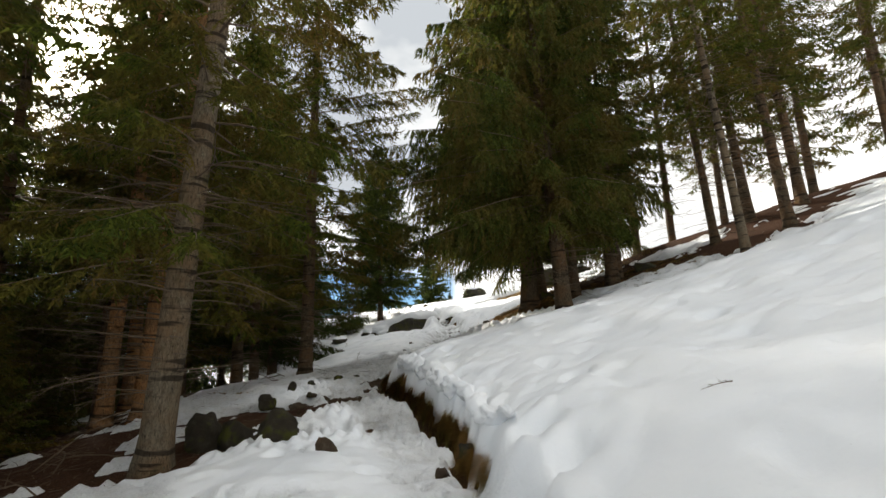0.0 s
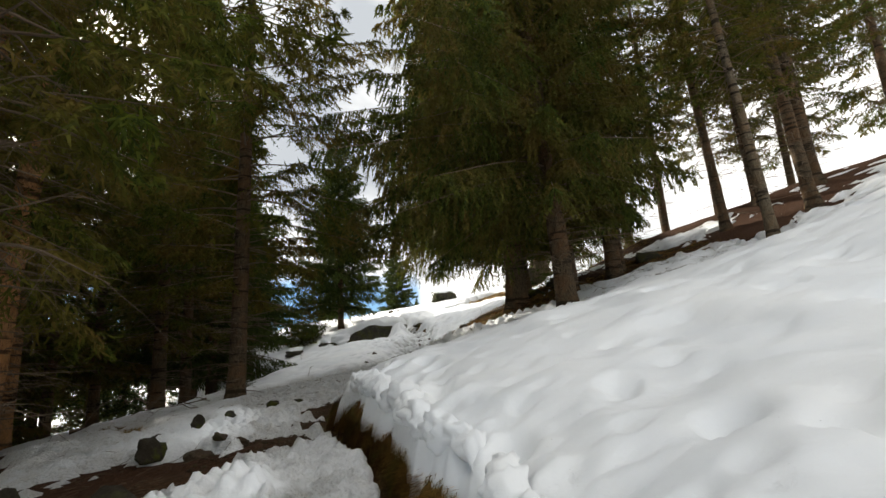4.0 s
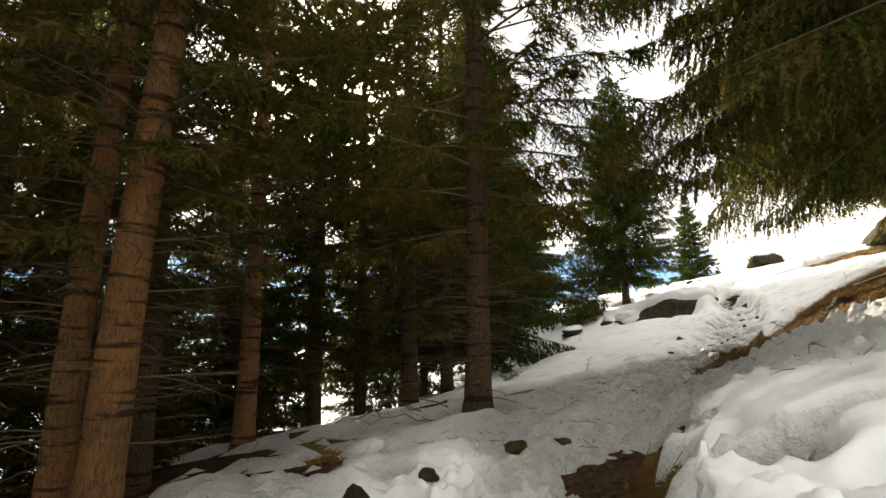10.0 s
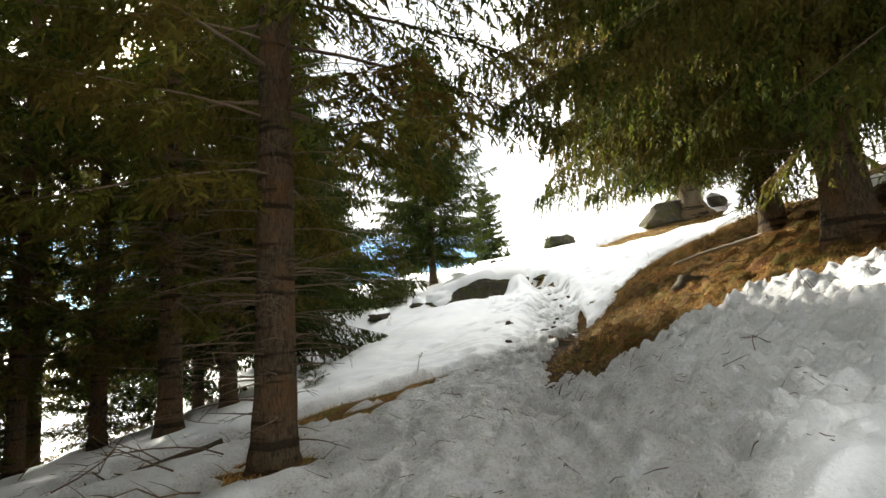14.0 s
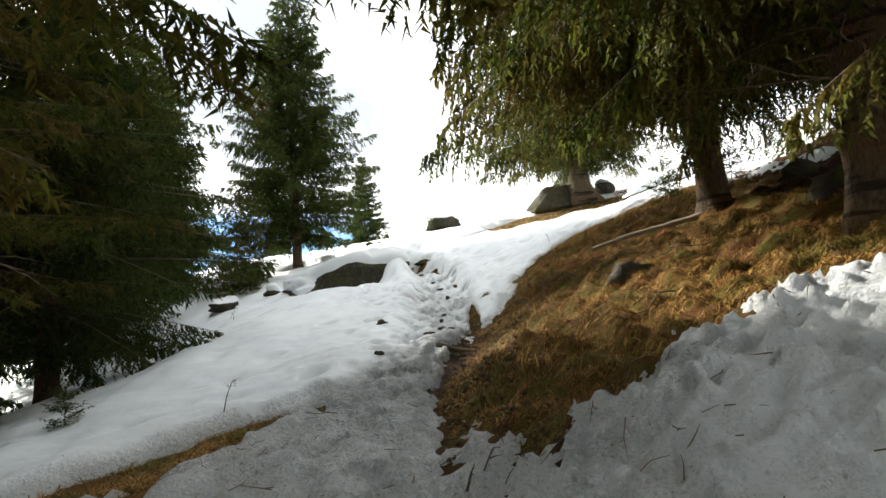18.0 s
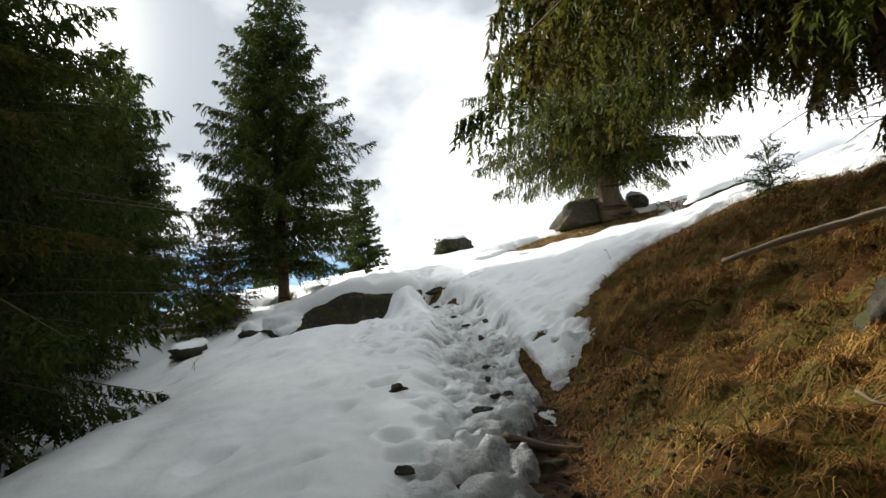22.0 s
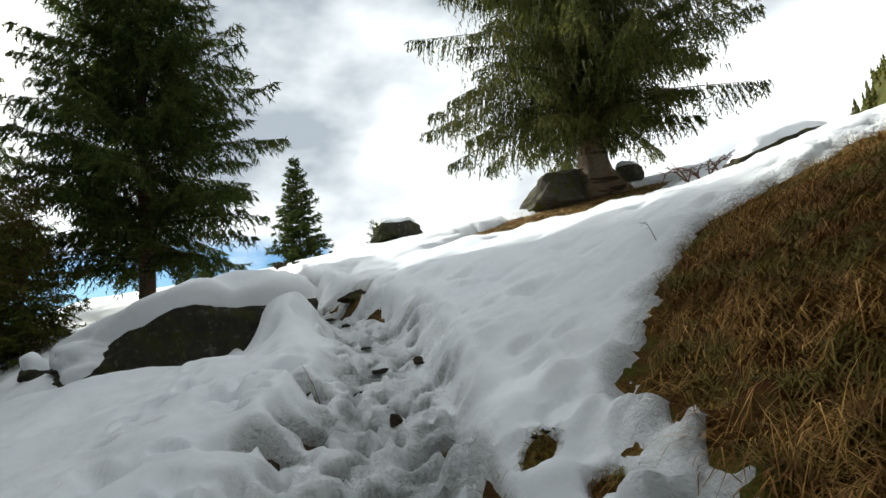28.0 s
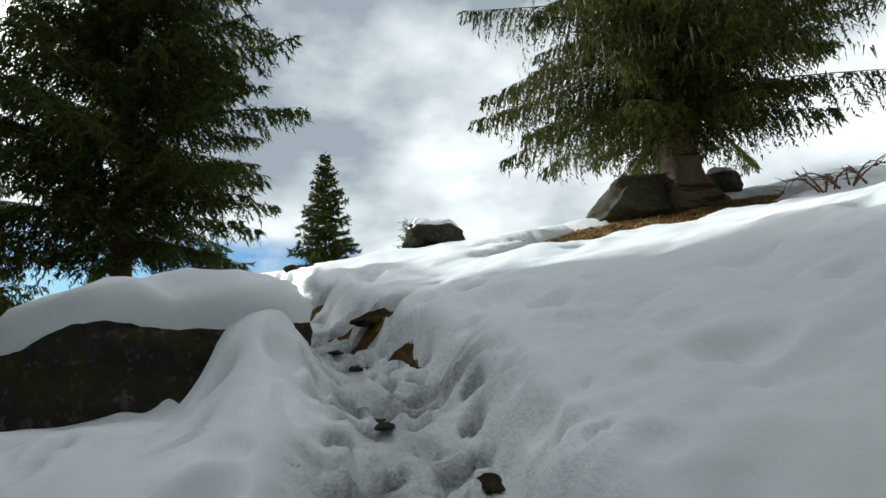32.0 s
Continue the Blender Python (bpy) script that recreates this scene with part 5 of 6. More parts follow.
# ---- stones along the way ----
for x, y, sx, sy, sz, seed, mat, label in (
    (-3.5, 11.2, 0.62, 0.48, 0.36, 51, ROCK_MOSS, "mossy stone at the edge of the path"),
    (-3.25, 12.2, 0.38, 0.3, 0.24, 52, ROCK_MOSS, "small mossy stone beside the path"),
    (-2.85, 11.1, 0.42, 0.36, 0.20, 53, ROCK_BROWN, "brown stone melted out of the snow"),
    (-2.4, 11.3, 0.36, 0.26, 0.16, 54, ROCK_BROWN, "brown stone melted out of the snow"),
    (-1.9, 10.2, 0.22, 0.17, 0.12, 55, ROCK_BROWN, "small brown stone on the path"),
    (-1.95, 9.6, 0.2, 0.2, 0.12, 56, ROCK_MOSS, "small mossy stone on the path"),
    (-2.6, 11.2, 0.3, 0.22, 0.14, 57, ROCK_BROWN, "brown stone melted out of the snow"),
    (-2.6, 14.0, 0.34, 0.24, 0.18, 58, ROCK_MOSS, "mossy stone half under snow"),
    (-2.2, 14.35, 0.22, 0.16, 0.10, 59, ROCK, "dark stone half under snow"),
    (-3.9, 12.3, 0.26, 0.18, 0.12, 60, ROCK, "dark stone in the trodden snow"),
    (-3.5, 8.6, 1.25, 0.9, 0.75, 61, ROCK_MOSS, "dark mossy rock breaking through the snow"),
    (-2.85, 8.2, 0.95, 0.75, 0.70, 62, ROCK_MOSS, "dark mossy rock breaking through the snow"),
    (-2.3, 7.75, 0.8, 0.6, 0.62, 63, ROCK_MOSS, "dark mossy rock breaking through the snow"),
    (-1.4, 6.8, 0.30, 0.24, 0.26, 64, ROCK_BROWN, "small stone in the snow mound"),
    (-0.05, 6.0, 0.26, 0.22, 0.2, 65, ROCK_BROWN, "brown stone on the path"),
    (0.25, 6.4, 0.32, 0.24, 0.22, 66, ROCK, "dark stone under the cut bank"),
    (-3.0, 12.9, 0.22, 0.18, 0.12, 67, ROCK, "dark stone half under snow"),
    (1.92, 22.05, 0.95, 0.55, 0.42, 68, ROCK_GREY, "grey-brown stone in the grass bank"),
    (-0.45, 23.15, 0.55, 0.30, 0.10, 69, ROCK, "flat dark step stone on the path"),
    (-0.55, 23.5, 0.62, 0.28, 0.12, 70, ROCK, "flat dark step stone on the path"),
    (-1.55, 22.9, 0.24, 0.18, 0.08, 71, ROCK, "small dark stone in the trodden snow"),
    (-1.2, 22.7, 0.2, 0.16, 0.07, 72, ROCK, "small dark stone in the trodden snow"),
    (-1.4, 25.1, 0.26, 0.2, 0.13, 73, ROCK_BROWN, "brown stone in the snow edge"),
    (-0.1, 25.4, 0.4, 0.22, 0.09, 75, ROCK, "flat dark step stone on the path"),
    (-0.65, 24.3, 0.3, 0.2, 0.07, 76, ROCK, "flat dark step stone on the path"),
    (-0.3, 28.85, 0.26, 0.2, 0.2, 77, ROCK_BROWN, "brown stone in the snow edge"),
    (-0.5, 28.5, 0.22, 0.24, 0.22, 78, ROCK_BROWN, "brown stone in the snow edge"),
    (-0.26, 30.0, 0.22, 0.2, 0.2, 79, ROCK_BROWN, "brown stone in the snow edge"),
    (0.44, 28.9, 0.17, 0.13, 0.12, 80, ROCK_BROWN, "loose brown stone on the icy path"),
    (0.97, 30.72, 0.26, 0.15, 0.12, 81, ROCK_BROWN, "brown stone under the snow bank"),
    (0.28, 30.1, 0.36, 0.13, 0.07, 82, ROCK, "flat dark step stone in the icy path, for slabs and wet patches"),
    (0.66, 31.2, 0.30, 0.12, 0.07, 83, ROCK, "flat dark step stone in the icy path, for slabs and wet patches"),
    (0.05, 28.3, 0.32, 0.16, 0.06, 84, ROCK, "flat dark step stone in the icy path, for slabs and wet patches"),
    (0.5, 32.2, 0.34, 0.14, 0.07, 85, ROCK, "flat dark step stone in the icy path, for slabs and wet patches"),
    (0.3, 33.2, 0.3, 0.14, 0.07, 86, ROCK, "flat dark step stone in the icy path, for slabs and wet patches"),
    # the next ten flat stones stand in for dark wet patches of the path
    (0.38, 29.5, 0.32, 0.17, 0.065, 101, ROCK, "flat dark step stone in the icy path, for slabs and wet patches"),
    (0.52, 30.6, 0.3, 0.17, 0.065, 102, ROCK, "flat dark step stone in the icy path, for slabs and wet patches"),
    (0.14, 29.05, 0.3, 0.17, 0.065, 103, ROCK, "flat dark step stone in the icy path, for slabs and wet patches"),
    (0.48, 31.7, 0.34, 0.17, 0.065, 104, ROCK, "flat dark step stone in the icy path, for slabs and wet patches"),
    (0.3, 27.6, 0.28, 0.17, 0.065, 105, ROCK, "flat dark step stone in the icy path, for slabs and wet patches"),
    (0.05, 26.8, 0.3, 0.17, 0.065, 106, ROCK, "flat dark step stone in the icy path, for slabs and wet patches"),
    (0.42, 33.8, 0.32, 0.17, 0.065, 107, ROCK, "flat dark step stone in the icy path, for slabs and wet patches"),
    (0.08, 34.3, 0.3, 0.17, 0.065, 108, ROCK, "flat dark step stone in the icy path, for slabs and wet patches"),
    (-0.2, 25.9, 0.3, 0.17, 0.065, 109, ROCK, "flat dark step stone in the icy path, for slabs and wet patches"),
    (-0.35, 24.9, 0.26, 0.17, 0.065, 110, ROCK, "flat dark step stone in the icy path, for slabs and wet patches"),
    (0.62, 34.9, 0.75, 0.35, 0.30, 87, ROCK_MOSS, "mossy rock in the cut bank"),
    (-1.15, 42.1, 0.4, 0.3, 0.3, 88, ROCK_BROWN, "brown stone on the crest"),
    (-0.65, 41.3, 0.35, 0.3, 0.16, 89, ROCK, "dark stone on the crest"),
    (-6.5, 35.7, 1.9, 1.2, 0.6, 90, ROCK, "dark rock at the foot of the slope"),
    (-4.75, 34.9, 1.0, 0.8, 0.5, 91, ROCK, "dark knob of rock beside the boulder"),
    (4.0, 20.7, 0.9, 0.7, 0.45, 92, ROCK_MOSS, "mossy rock between the trees"),
    (5.4, 22.8, 1.3, 0.8, 0.5, 93, ROCK_MOSS, "mossy rock between the trees"),
    (7.6, 20.0, 1.3, 0.9, 0.55, 94, ROCK, "dark rock at the foot of the spruces"),
):
    big = max(sx, sy)
    flat = "step stone in the icy" in label
    rock_thing("stone" if big < 0.8 else "rock", x, y, (sx * (0.7 if flat else 0.85), sy * 0.8, sz * 0.8), seed, label, turn=seed * 37 % 360, sink=0.42 if flat else 0.27, mat=mat, detail=3, rough=0.34, boxy=2.5,
               cap=0.1 if seed in (90, 91) else 0.0, group="stones along the path" if big < 0.6 else "")


# ---- fallen wood ----
def log_thing(name, pts, r0, r1, mat, label, seed, stubs=4):
    rng = np.random.default_rng(seed)
    pts = np.array(pts, float)
    t = np.linspace(0, 1, 14)
    src = np.linspace(0, 1, len(pts))
    line = np.stack([np.interp(t, src, pts[:, k]) for k in range(3)], -1)
    line[:, :2] += rng.normal(0, r0 * 0.15, (14, 2))
    o = line[0].copy()
    th = thing(name, Matrix.Translation(o), label, "log")
    b = Build()
    b.tube(line - o, (r0 + (r1 - r0) * t) * (1 + 0.06 * rng.normal(size=14)), 10)
    bole = part("bole", b.mesh("bole", mat), th)
    for k in range(stubs):
        i = rng.integers(2, 12)
        dv = unit(np.array([rng.normal(), rng.normal(), abs(rng.normal()) + 0.3]))
        s = Build()
        s.tube([line[i] - o, line[i] - o + dv * r0 * 1.6, line[i] - o + dv * r0 * rng.uniform(2, 4)], [r0 * 0.22, r0 * 0.16, r0 * 0.06], 5)
        part("branch_stub", s.mesh("branch_stub", mat), bole)
    return th


def on(x, y, up=0.0):
    return (x, y, surface(x, y) + up)


log_thing("fallen_log", [(2.66, 24.95, 4.10), (3.2, 24.45, 4.26), (3.72, 23.97, 4.36), (4.2, 23.55, 4.46)], 0.03, 0.058, LOGWOOD, "bleached fallen log lying in the grass bank", 3)
log_thing("fallen_log", [on(-5.2, 18.1, 0.06), on(-6.3, 17.5, 0.06), on(-7.6, 16.6, 0.05)], 0.07, 0.05, ROCK_BROWN, "brown fallen log in the snow below the path", 4)
log_thing("rotten_log", [on(-0.65, 23.55, 0.01), on(-0.3, 23.45, 0.02), on(-0.05, 23.35, 0.0)], 0.04, 0.035, TWIG, "dark rotten log set across the path", 6, 1)


def dead_branch(x, y, turn, length, seed, label, mat=TWIG, rise=0.1, twigs=7, thick=0.011):
    """A dry branch with side twigs, lying or stuck in the ground."""
    rng = np.random.default_rng(seed)
    t = thing("dead_branch", Matrix.Translation(on(x, y)) @ pose(0, 0, 0, 0, 0, turn), label, "branch", "dead branches on the ground")
    s = np.linspace(0, 1, 8)
    g = [surface(x + math.cos(radians(turn)) * length * q, y + math.sin(radians(turn)) * length * q) - surface(x, y) for q in s]
    line = np.stack([length * s, 0.07 * length * np.sin(s * 4 + seed), np.array(g) + rise * length * np.sin(s * 2.6) + 0.015], -1)
    b = Build()
    b.tube(line, thick * (1 - 0.75 * s), 5)
    stem = part("stem", b.mesh("stem", mat), t)
    for k in range(twigs):
        i = rng.integers(1, 7)
        dv = unit(np.array([0.7, rng.choice([-1, 1]) * rng.uniform(0.4, 1), rng.uniform(-0.1, 0.6)]))
        l = length * rng.uniform(0.12, 0.34)
        w = Build()
        w.tube([line[i], line[i] + dv * l * 0.5 + np.array([0, 0, 0.04 * l]), line[i] + dv * l], [thick * 0.45, thick * 0.3, thick * 0.12], 4)
        part("twig", w.mesh("twig", mat), stem)
    return t


for k, (x, y, turn, length, rise, label) in enumerate((
    (-4.9, 17.4, 190, 1.5, 0.15, "dry grey branch lying at the foot of the spruce"), (-5.2, 17.0, 160, 1.3, 0.2, "dry grey branch lying at the foot of the spruce"),
    (-4.7, 16.6, 215, 1.2, 0.12, "dry grey branch lying at the foot of the spruce"), (-5.6, 17.9, 175, 1.8, 0.22, "dry grey branch lying at the foot of the spruce"),
    (-7.2, 15.2, 100, 1.1, 0.5, "bare twiggy branch sticking out of the snow"), (-8.0, 14.6, 140, 1.4, 0.6, "bare twiggy branch sticking out of the snow"),
    (-6.6, 17.2, 30, 1.6, 0.3, "dry branch across the torn snow"), (-9.0, 19.5, 60, 1.6, 0.4, "dry branch across the torn snow"),
    (0.35, 16.6, 70, 0.32, 0.5, "thin twig standing in the dirty snow"), (0.55, 16.75, 130, 0.28, 0.5, "thin twig standing in the dirty snow"),
    (2.1, 4.1, 160, 0.22, 0.02, "short twig lying on clean snow"), (1.0, 23.9, 110, 0.7, 0.3, "dead stalk in the grass bank"), (2.3, 22.3, 200, 0.9, 0.1, "dry branch in the grass bank"),
    (2.9, 21.6, 150, 1.1, 0.1, "dry branch in the needle litter"), (2.2, 24.6, 170, 0.6, 0.2, "dry branch in the grass bank"), (3.5, 29.5, 100, 0.22, 0.6, "small dead twig standing in the snow"),
    (-3.2, 21.2, 90, 0.45, 0.5, "dry sprig at the snow edge"), (-5.8, 33.2, 60, 0.4, 0.5, "dry sprig at the snow edge"), (-5.6, 32.6, 100, 0.35, 0.5, "dry sprig at the snow edge"),
    (-1.6, 17.5, 150, 0.35, 0.03, "brown stick on the dirty snow"), (-1.2, 18.6, 20, 0.3, 0.03, "brown stick on the dirty snow"), (1.6, 17.8, 100, 0.3, 0.4, "thin twig standing in the dirty snow"),
    (-4.8, 7.0, 170, 1.4, 0.1, "dry branch in the needle litter"), (-5.3, 7.9, 120, 1.2, 0.2, "dry branch in the needle litter"), (-4.5, 8.3, 200, 1.1, 0.15, "dry branch in the needle litter"), (-6.2, 8.8, 30, 1.6, 0.25, "dry branch in the needle litter"),
    (0.9, 21.6, 240, 0.8, 0.05, "dry branch in the grass bank"), (1.5, 20.3, 200, 0.9, 0.06, "dry branch in the needle litter"), (2.0, 25.4, 230, 0.8, 0.08, "dry branch in the grass bank"),
)):
    dead_branch(x, y, turn, length, 200 + k, label, TWIG, rise, thick=0.005 if "twig" in label or "sprig" in label else 0.011)

# brush heap beside the old spruce
for k in range(10):
    dead_branch(10.0 + 0.13 * k, 37.1 + 0.16 * (k % 3), 20 + 47 * k, 0.7 + 0.08 * (k % 4), 300 + k, "tangled dead branch in a brush heap", TWIG_RED, 0.5, 14, 0.024)

# young spruces
for x, y, s, label in ((5.95, 27.6, 1.1, "young green spruce seedling on the slope"), (2.0, 42.2, 1.0, "small spruce seedling beside the rock"), (6.6, 28.4, 0.7, "young green spruce seedling on the slope"),
                       (-5.6, 23.0, 0.55, "small spruce seedling at the snow edge"), (-6.3, 24.4, 0.4, "small spruce seedling at the snow edge"), (5.7, 24.8, 0.7, "young spruce seedling beside the trunk")):
    open_spruce(TINY, x, y, 0.03, 1.1, 40 * x, s, label, "spruce seedlings", name="spruce_seedling")


# ---- grass, litter ----
def blades(name, x, y, length, seed, mat, label, lie=0.75, width=0.0036, lift=0.02):
    """Grass at the given places, matted down the slope."""
    rng = np.random.default_rng(seed)
    n = len(x)
    z = np.maximum(ground_z(x, y), 0 * x - 200)
    e = 0.1
    gx_ = (ground_z(x + e, y) - ground_z(x - e, y)) / (2 * e)
    gy_ = (ground_z(x, y + e) - ground_z(x, y - e)) / (2 * e)
    down = np.stack([-gx_, -gy_, 0 * gx_], -1)
    down = down / (np.linalg.norm(down, axis=1, keepdims=True) + 0.15)
    az = rng.uniform(0, 6.283, n)
    rnd = np.stack([np.cos(az), np.sin(az), 0 * az], -1)
    flat = unit(down * lie + rnd * (1.05 - lie))
    L = length * rng.uniform(0.5, 1.3, n)[:, None]
    p0 = np.stack([x, y, z - 0.01], -1)
    up1, up2 = rng.uniform(0.25, 0.9, n)[:, None], rng.uniform(-0.5, 0.15, n)[:, None]
    slope = (flat[:, :1] * gx_[:, None] + flat[:, 1:2] * gy_[:, None])
    zv = np.array([0, 0, 1.0])
    p1 = p0 + L * 0.45 * (flat + zv * (slope + up1)) / 1.2
    p2 = p1 + L * 0.55 * (flat + zv * (slope + up2)) / 1.1
    w = unit(np.cross(flat, zv)) * width * rng.uniform(0.6, 1.5, n)[:, None]
    co = np.stack([p0 - w, p0 + w, p1 + w * 0.8, p1 - w * 0.8, p2], 1).reshape(-1, 3)
    base = np.arange(n)[:, None] * 5
    b = Build()
    b.add(co, tris=np.concatenate([base + np.array([[0, 1, 2]]), base + np.array([[0, 2, 3]]), base + np.array([[3, 2, 4]])]))
    ob = new(name, b.mesh(name, mat, False))
    return tagged(ob, label, "grass", kind="stuff")


def scatter(n, x0, x1, y0, y1, seed, keep):
    rng = np.random.default_rng(seed)
    x, y = rng.uniform(x0, x1, n), rng.uniform(y0, y1, n)
    k = keep(x, y, rng)
    return x[k], y[k]


def u_of(x, y):
    return x - path_x(y)


# the bank: tussocks, so that grass stands in clumps
cx, cy = scatter(8600, -1.5, 9.5, 18.5, 31.5, 61, lambda x, y, r: (bare(x, y) > 0.12) & (u_of(x, y) > 0.45) & (blob(x, y, 6.3, 22.0, 2.5, 2.5) < 0.15 + 0.4 * r.random(len(x))))
rng = np.random.default_rng(62)
near = rng.random(len(cx)) < np.where(cx < 5.0, 1.0, 0.4)
cx, cy = cx[near], cy[near]
per = 46
bx = np.repeat(cx, per) + rng.normal(0, 0.07, len(cx) * per)
by = np.repeat(cy, per) + rng.normal(0, 0.055, len(cx) * per)
blades("bank_grass", bx, by, 0.16, 63, STRAW, "matted ochre straw grass on the bank", lie=0.5, width=0.0030)
cx, cy = scatter(2400, 1.0, 7.5, 25.2, 30.2, 64, lambda x, y, r: (bare(x, y) > 0.06) & (u_of(x, y) > 1.0) & (r.random(len(x)) < 0.35 + 0.65 * (fbm(x * 0.9, y * 0.9, 68, 2) > -0.05)))
bx = np.repeat(cx, 22) + rng.normal(0, 0.07, len(cx) * 22)
by = np.repeat(cy, 22) + rng.normal(0, 0.07, len(cx) * 22)
blades("tall_grass", bx, by, 0.36, 65, STRAW_TALL, "tall dry orange grass at the snow edge", lie=0.45, width=0.0026)
# tufts in the strip below the path, at the cut bank and round the old spruce
cx, cy = scatter(4800, -6.5, -2.2, 14.5, 21.8, 66, lambda x, y, r: bare(x, y) > 0.02)
bx = np.repeat(cx, 14) + rng.normal(0, 0.05, len(cx) * 14)
by = np.repeat(cy, 14) + rng.normal(0, 0.05, len(cx) * 14)
blades("edge_grass", bx, by, 0.17, 67, STRAW_TALL, "dry rust-brown grass at the edge of the path", lie=0.3)
rng = np.random.default_rng(68)
cy = np.concatenate([rng.uniform(4.0, 14.5, 3400), rng.uniform(27.0, 38.0, 1200)])
cx = path_x(cy) + rng.uniform(0.25, 0.85, len(cy))
hold = cut_face(cx, cy) > 0.3
bx = np.repeat(cx[hold], 8) + rng.normal(0, 0.025, hold.sum() * 8)
by = np.repeat(cy[hold], 8) + rng.normal(0, 0.025, hold.sum() * 8)
blades("cut_bank_grass", bx, by, 0.12, 69, BANK_MOSS, "dead grass and moss on the cut bank", lie=0.6)
# straw hanging down over the face from under the snow
ty = rng.uniform(5.3, 13.8, 520)
tu = 0.60 - 0.13 * vnoise(ty * 0 + 2.2, ty * 1.4, 33) + rng.normal(0, 0.03, 520)
ty, tu = np.repeat(ty, 16) + rng.normal(0, 0.03, 520 * 16), np.repeat(tu, 16)
tx = path_x(ty) + tu + rng.normal(0, 0.02, len(ty))
tz = ground_z(tx, ty) + rng.uniform(-0.02, 0.05, len(ty))
ln = rng.uniform(0.10, 0.30, len(ty))
p0 = np.stack([tx, ty, tz], -1)
p1 = p0 + np.stack([-rng.uniform(0.04, 0.12, len(ty)), rng.normal(0, 0.03, len(ty)), 0.02 - 0.2 * ln], -1)
p2 = p1 + np.stack([-rng.uniform(0.0, 0.06, len(ty)), rng.normal(0, 0.04, len(ty)), -0.8 * ln], -1)
w = np.stack([0 * ty, 0.003 * rng.uniform(0.7, 1.6, len(ty)), 0 * ty], -1)
hang_b = Build()
k5 = np.arange(len(ty))[:, None] * 5
hang_b.add(np.stack([p0 - w, p0 + w, p1 + w, p1 - w, p2], 1).reshape(-1, 3), tris=np.concatenate([k5 + np.array([[0, 1, 2]]), k5 + np.array([[0, 2, 3]]), k5 + np.array([[3, 2, 4]])]))
tagged(new("hanging_straw", hang_b.mesh("hanging_straw", STRAW, False)), "straw hanging over the dark cut bank", "grass", kind="stuff")
hc = np.array([(h[0], h[1]) for h in HOLES])
bx = np.repeat(hc[:, 0], 110) + rng.normal(0, 0.1, len(hc) * 110)
by = np.repeat(hc[:, 1], 110) + rng.normal(0, 0.09, len(hc) * 110)
blades("gap_grass", bx, by, 0.15, 72, STRAW, "straw looking out of gaps in the snow", lie=0.5)
cx, cy = scatter(2600, 2.5, 12.0, 36.0, 42.0, 70, lambda x, y, r: bare(x, y) > 0.05)
bx = np.repeat(cx, 10) + rng.normal(0, 0.08, len(cx) * 10)
by = np.repeat(cy, 10) + rng.normal(0, 0.08, len(cx) * 10)
blades("rise_grass", bx, by, 0.2, 71, STRAW_DRY, "ochre dry grass on the rise", lie=0.4, width=0.01)

# fallen twigs and bark on the ground
rng = np.random.default_rng(81)
tw = Build()
tx, ty = scatter(7600, -10, 9, 6, 31, 82, lambda x, y, r: (bare(x, y) > -0.02) | ((r.random(len(x)) < 0.10 + 0.4 * (y > 14) * (u_of(x, y) > -2)) & (y < 21) & ((u_of(x, y) < -2.5) | (y > 13.5))))
tx, ty = tx[:4000], ty[:4000]
ta, tl = rng.uniform(0, 6.283, len(tx)), rng.uniform(0.05, 0.28, len(tx))
ex, ey = tx + np.cos(ta) * tl, ty + np.sin(ta) * tl
tz, ez = np.maximum(ground_z(tx, ty), snow_top(tx, ty)) + 0.008, np.maximum(ground_z(ex, ey), snow_top(ex, ey)) + 0.015
for p, q in zip(np.stack([tx, ty, tz], -1), np.stack([ex, ey, ez], -1)):
    tw.tube([p, (p + q) / 2 + rng.normal(0, 0.012, 3), q], [0.004, 0.0035, 0.0015], 3, close=False)
tagged(new("fallen_twigs", tw.mesh("fallen_twigs", TWIG)), "small dry twigs strewn over litter and snow", "twigs", kind="stuff")

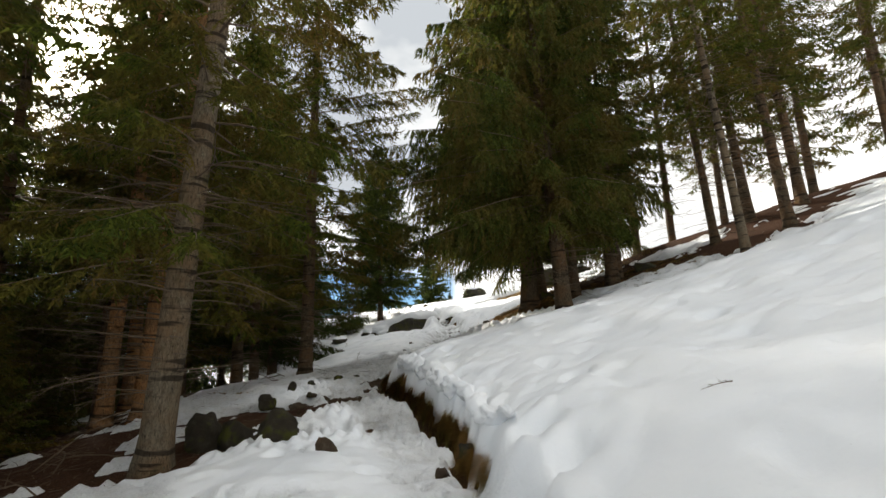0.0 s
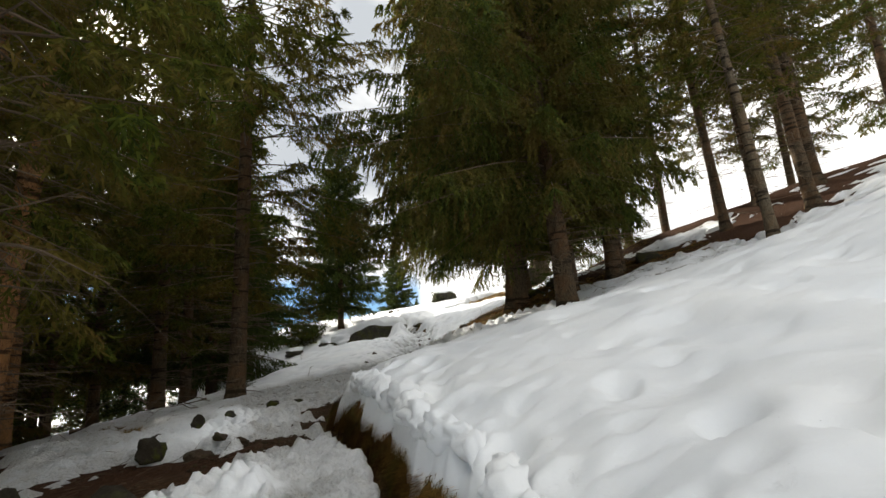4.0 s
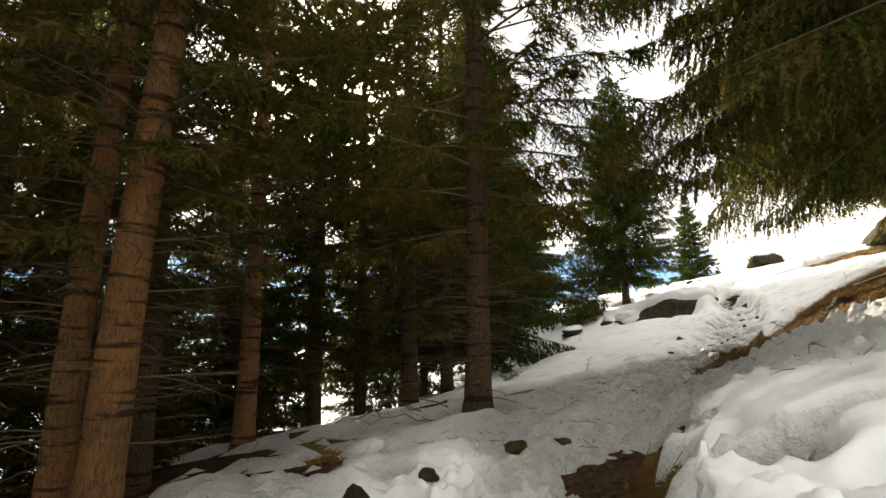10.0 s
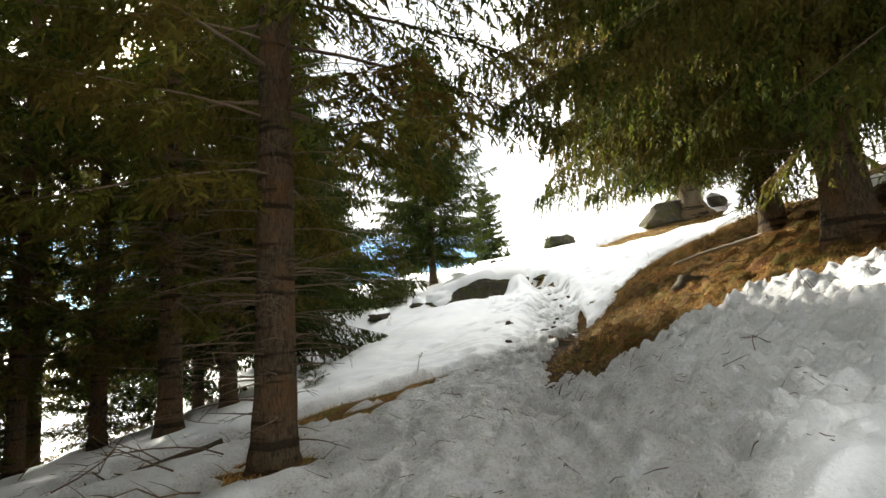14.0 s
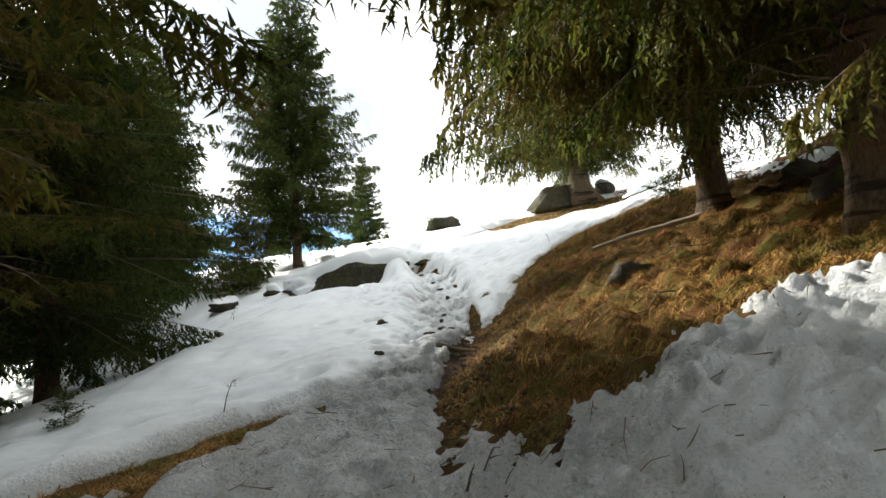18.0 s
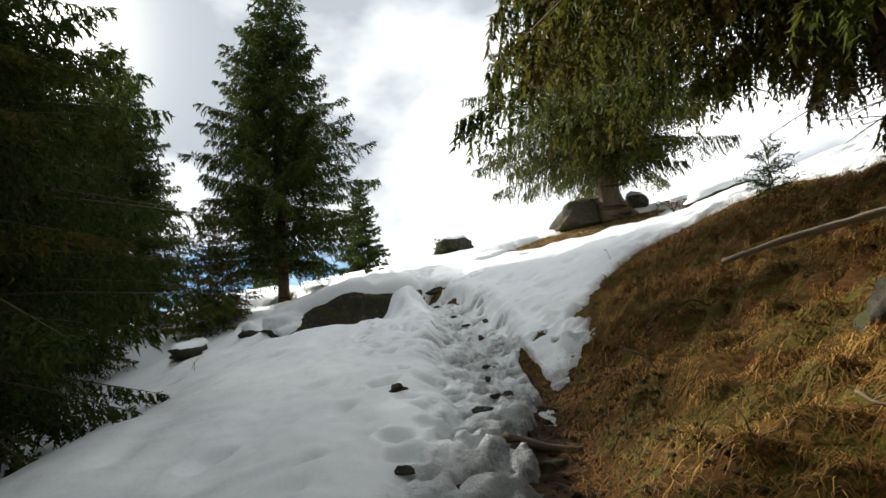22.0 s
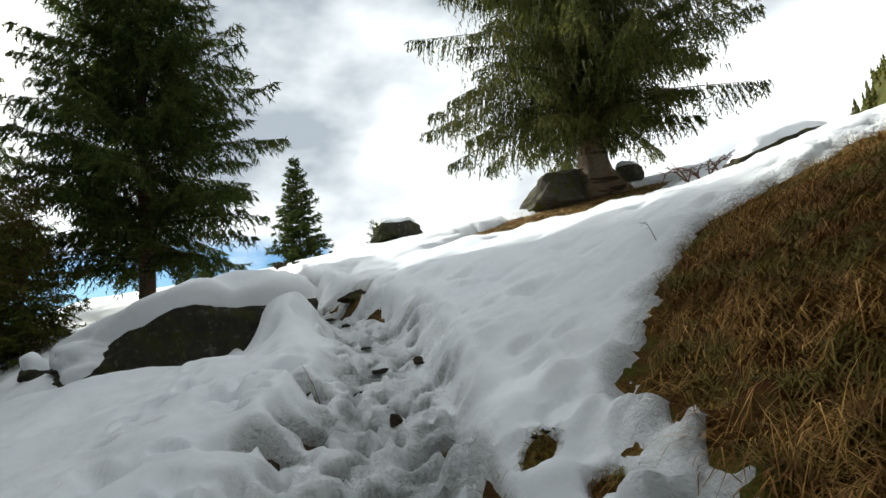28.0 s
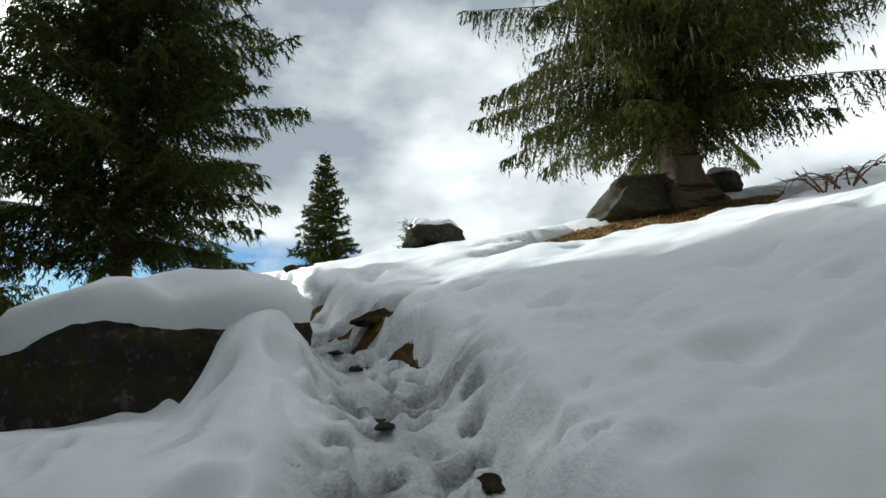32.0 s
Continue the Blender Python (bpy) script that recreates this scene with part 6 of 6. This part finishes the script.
# gravel of the bare path
rng = np.random.default_rng(91)
gv = Build()
oct_v = np.array([(1, 0, 0), (-1, 0, 0), (0, 1, 0), (0, -1, 0), (0, 0, 1), (0, 0, -1)], float)
oct_f = np.array([(0, 2, 4), (2, 1, 4), (1, 3, 4), (3, 0, 4), (2, 0, 5), (1, 2, 5), (3, 1, 5), (0, 3, 5)])
px_, py_ = scatter(16000, -4.5, 1.5, 8.5, 31, 92, lambda x, y, r: (bare(x, y) > -0.02) & (np.abs(u_of(x, y)) < 1.3))
pz_ = ground_z(px_, py_)
for x, y, z in zip(px_[:2800], py_[:2800], pz_[:2800]):
    s = rng.uniform(0.008, 0.04) * np.array([rng.uniform(0.7, 1.3), rng.uniform(0.7, 1.3), rng.uniform(0.4, 0.8)])
    gv.add(oct_v * s * (1 + 0.25 * rng.normal(size=(6, 1))) + np.array([x, y, z + s[2] * 0.4]), tris=oct_f)
tagged(new("gravel", gv.mesh("gravel", ROCK_BROWN)), "small brown gravel on the bare path", "gravel", kind="stuff")

# ---- the far wooded hillside ----
rng = np.random.default_rng(95)
hx, hy = 300.0, 120.0
b = Build()
na, nr = 40, 14
ang = np.linspace(0, 2 * math.pi, na, endpoint=False)
for k in range(nr):
    f = k / (nr - 1)
    b.add(np.stack([hx + 172 * f * np.cos(ang), hy + 172 * f * np.sin(ang), -25 + 180 * (1 - f * f) ** 1.2 + 5 * vnoise(np.cos(ang) * 4 * f + 7, np.sin(ang) * 4 * f, 3)], -1))
i, j = np.meshgrid(np.arange(nr - 1), np.arange(na), indexing="ij")
b.f4.append(np.stack([i * na + j, (i + 1) * na + j, (i + 1) * na + (j + 1) % na, i * na + (j + 1) % na], -1).reshape(-1, 4).astype(np.int32))
tagged(new("far_hillside", b.mesh("far_hillside", NEEDLES)), "far wooded hillside", "hill", kind="structure")
f = Build()
for k in range(4200):
    a, r = rng.uniform(0, 6.283), math.sqrt(rng.uniform(0, 1))
    q = r
    z = -25 + 180 * (1 - q * q) ** 1.2
    hgt = rng.uniform(4.5, 10)
    for tier in range(4):
        zt = z + hgt * (0.06 + 0.23 * tier)
        rt = hgt * 0.19 * (1 - tier / 4.6)
        aa = np.linspace(0, 6.283, 8)[:-1] + rng.uniform(0, 1)
        rr = rt * rng.uniform(0.65, 1.2, 7)
        ring = np.stack([hx + 172 * q * math.cos(a) + rr * np.cos(aa), hy + 172 * q * math.sin(a) + rr * np.sin(aa), zt + 0 * aa], -1)
        top = np.array([[hx + 172 * q * math.cos(a), hy + 172 * q * math.sin(a), zt + hgt * 0.3]])
        f.add(np.concatenate([ring, top]), tris=np.stack([np.arange(7), (np.arange(7) + 1) % 7, np.full(7, 7)], -1))
tagged(new("far_forest", f.mesh("far_forest", NEEDLES, False)), "dark spruce forest on the far hillside", "forest", kind="stuff")
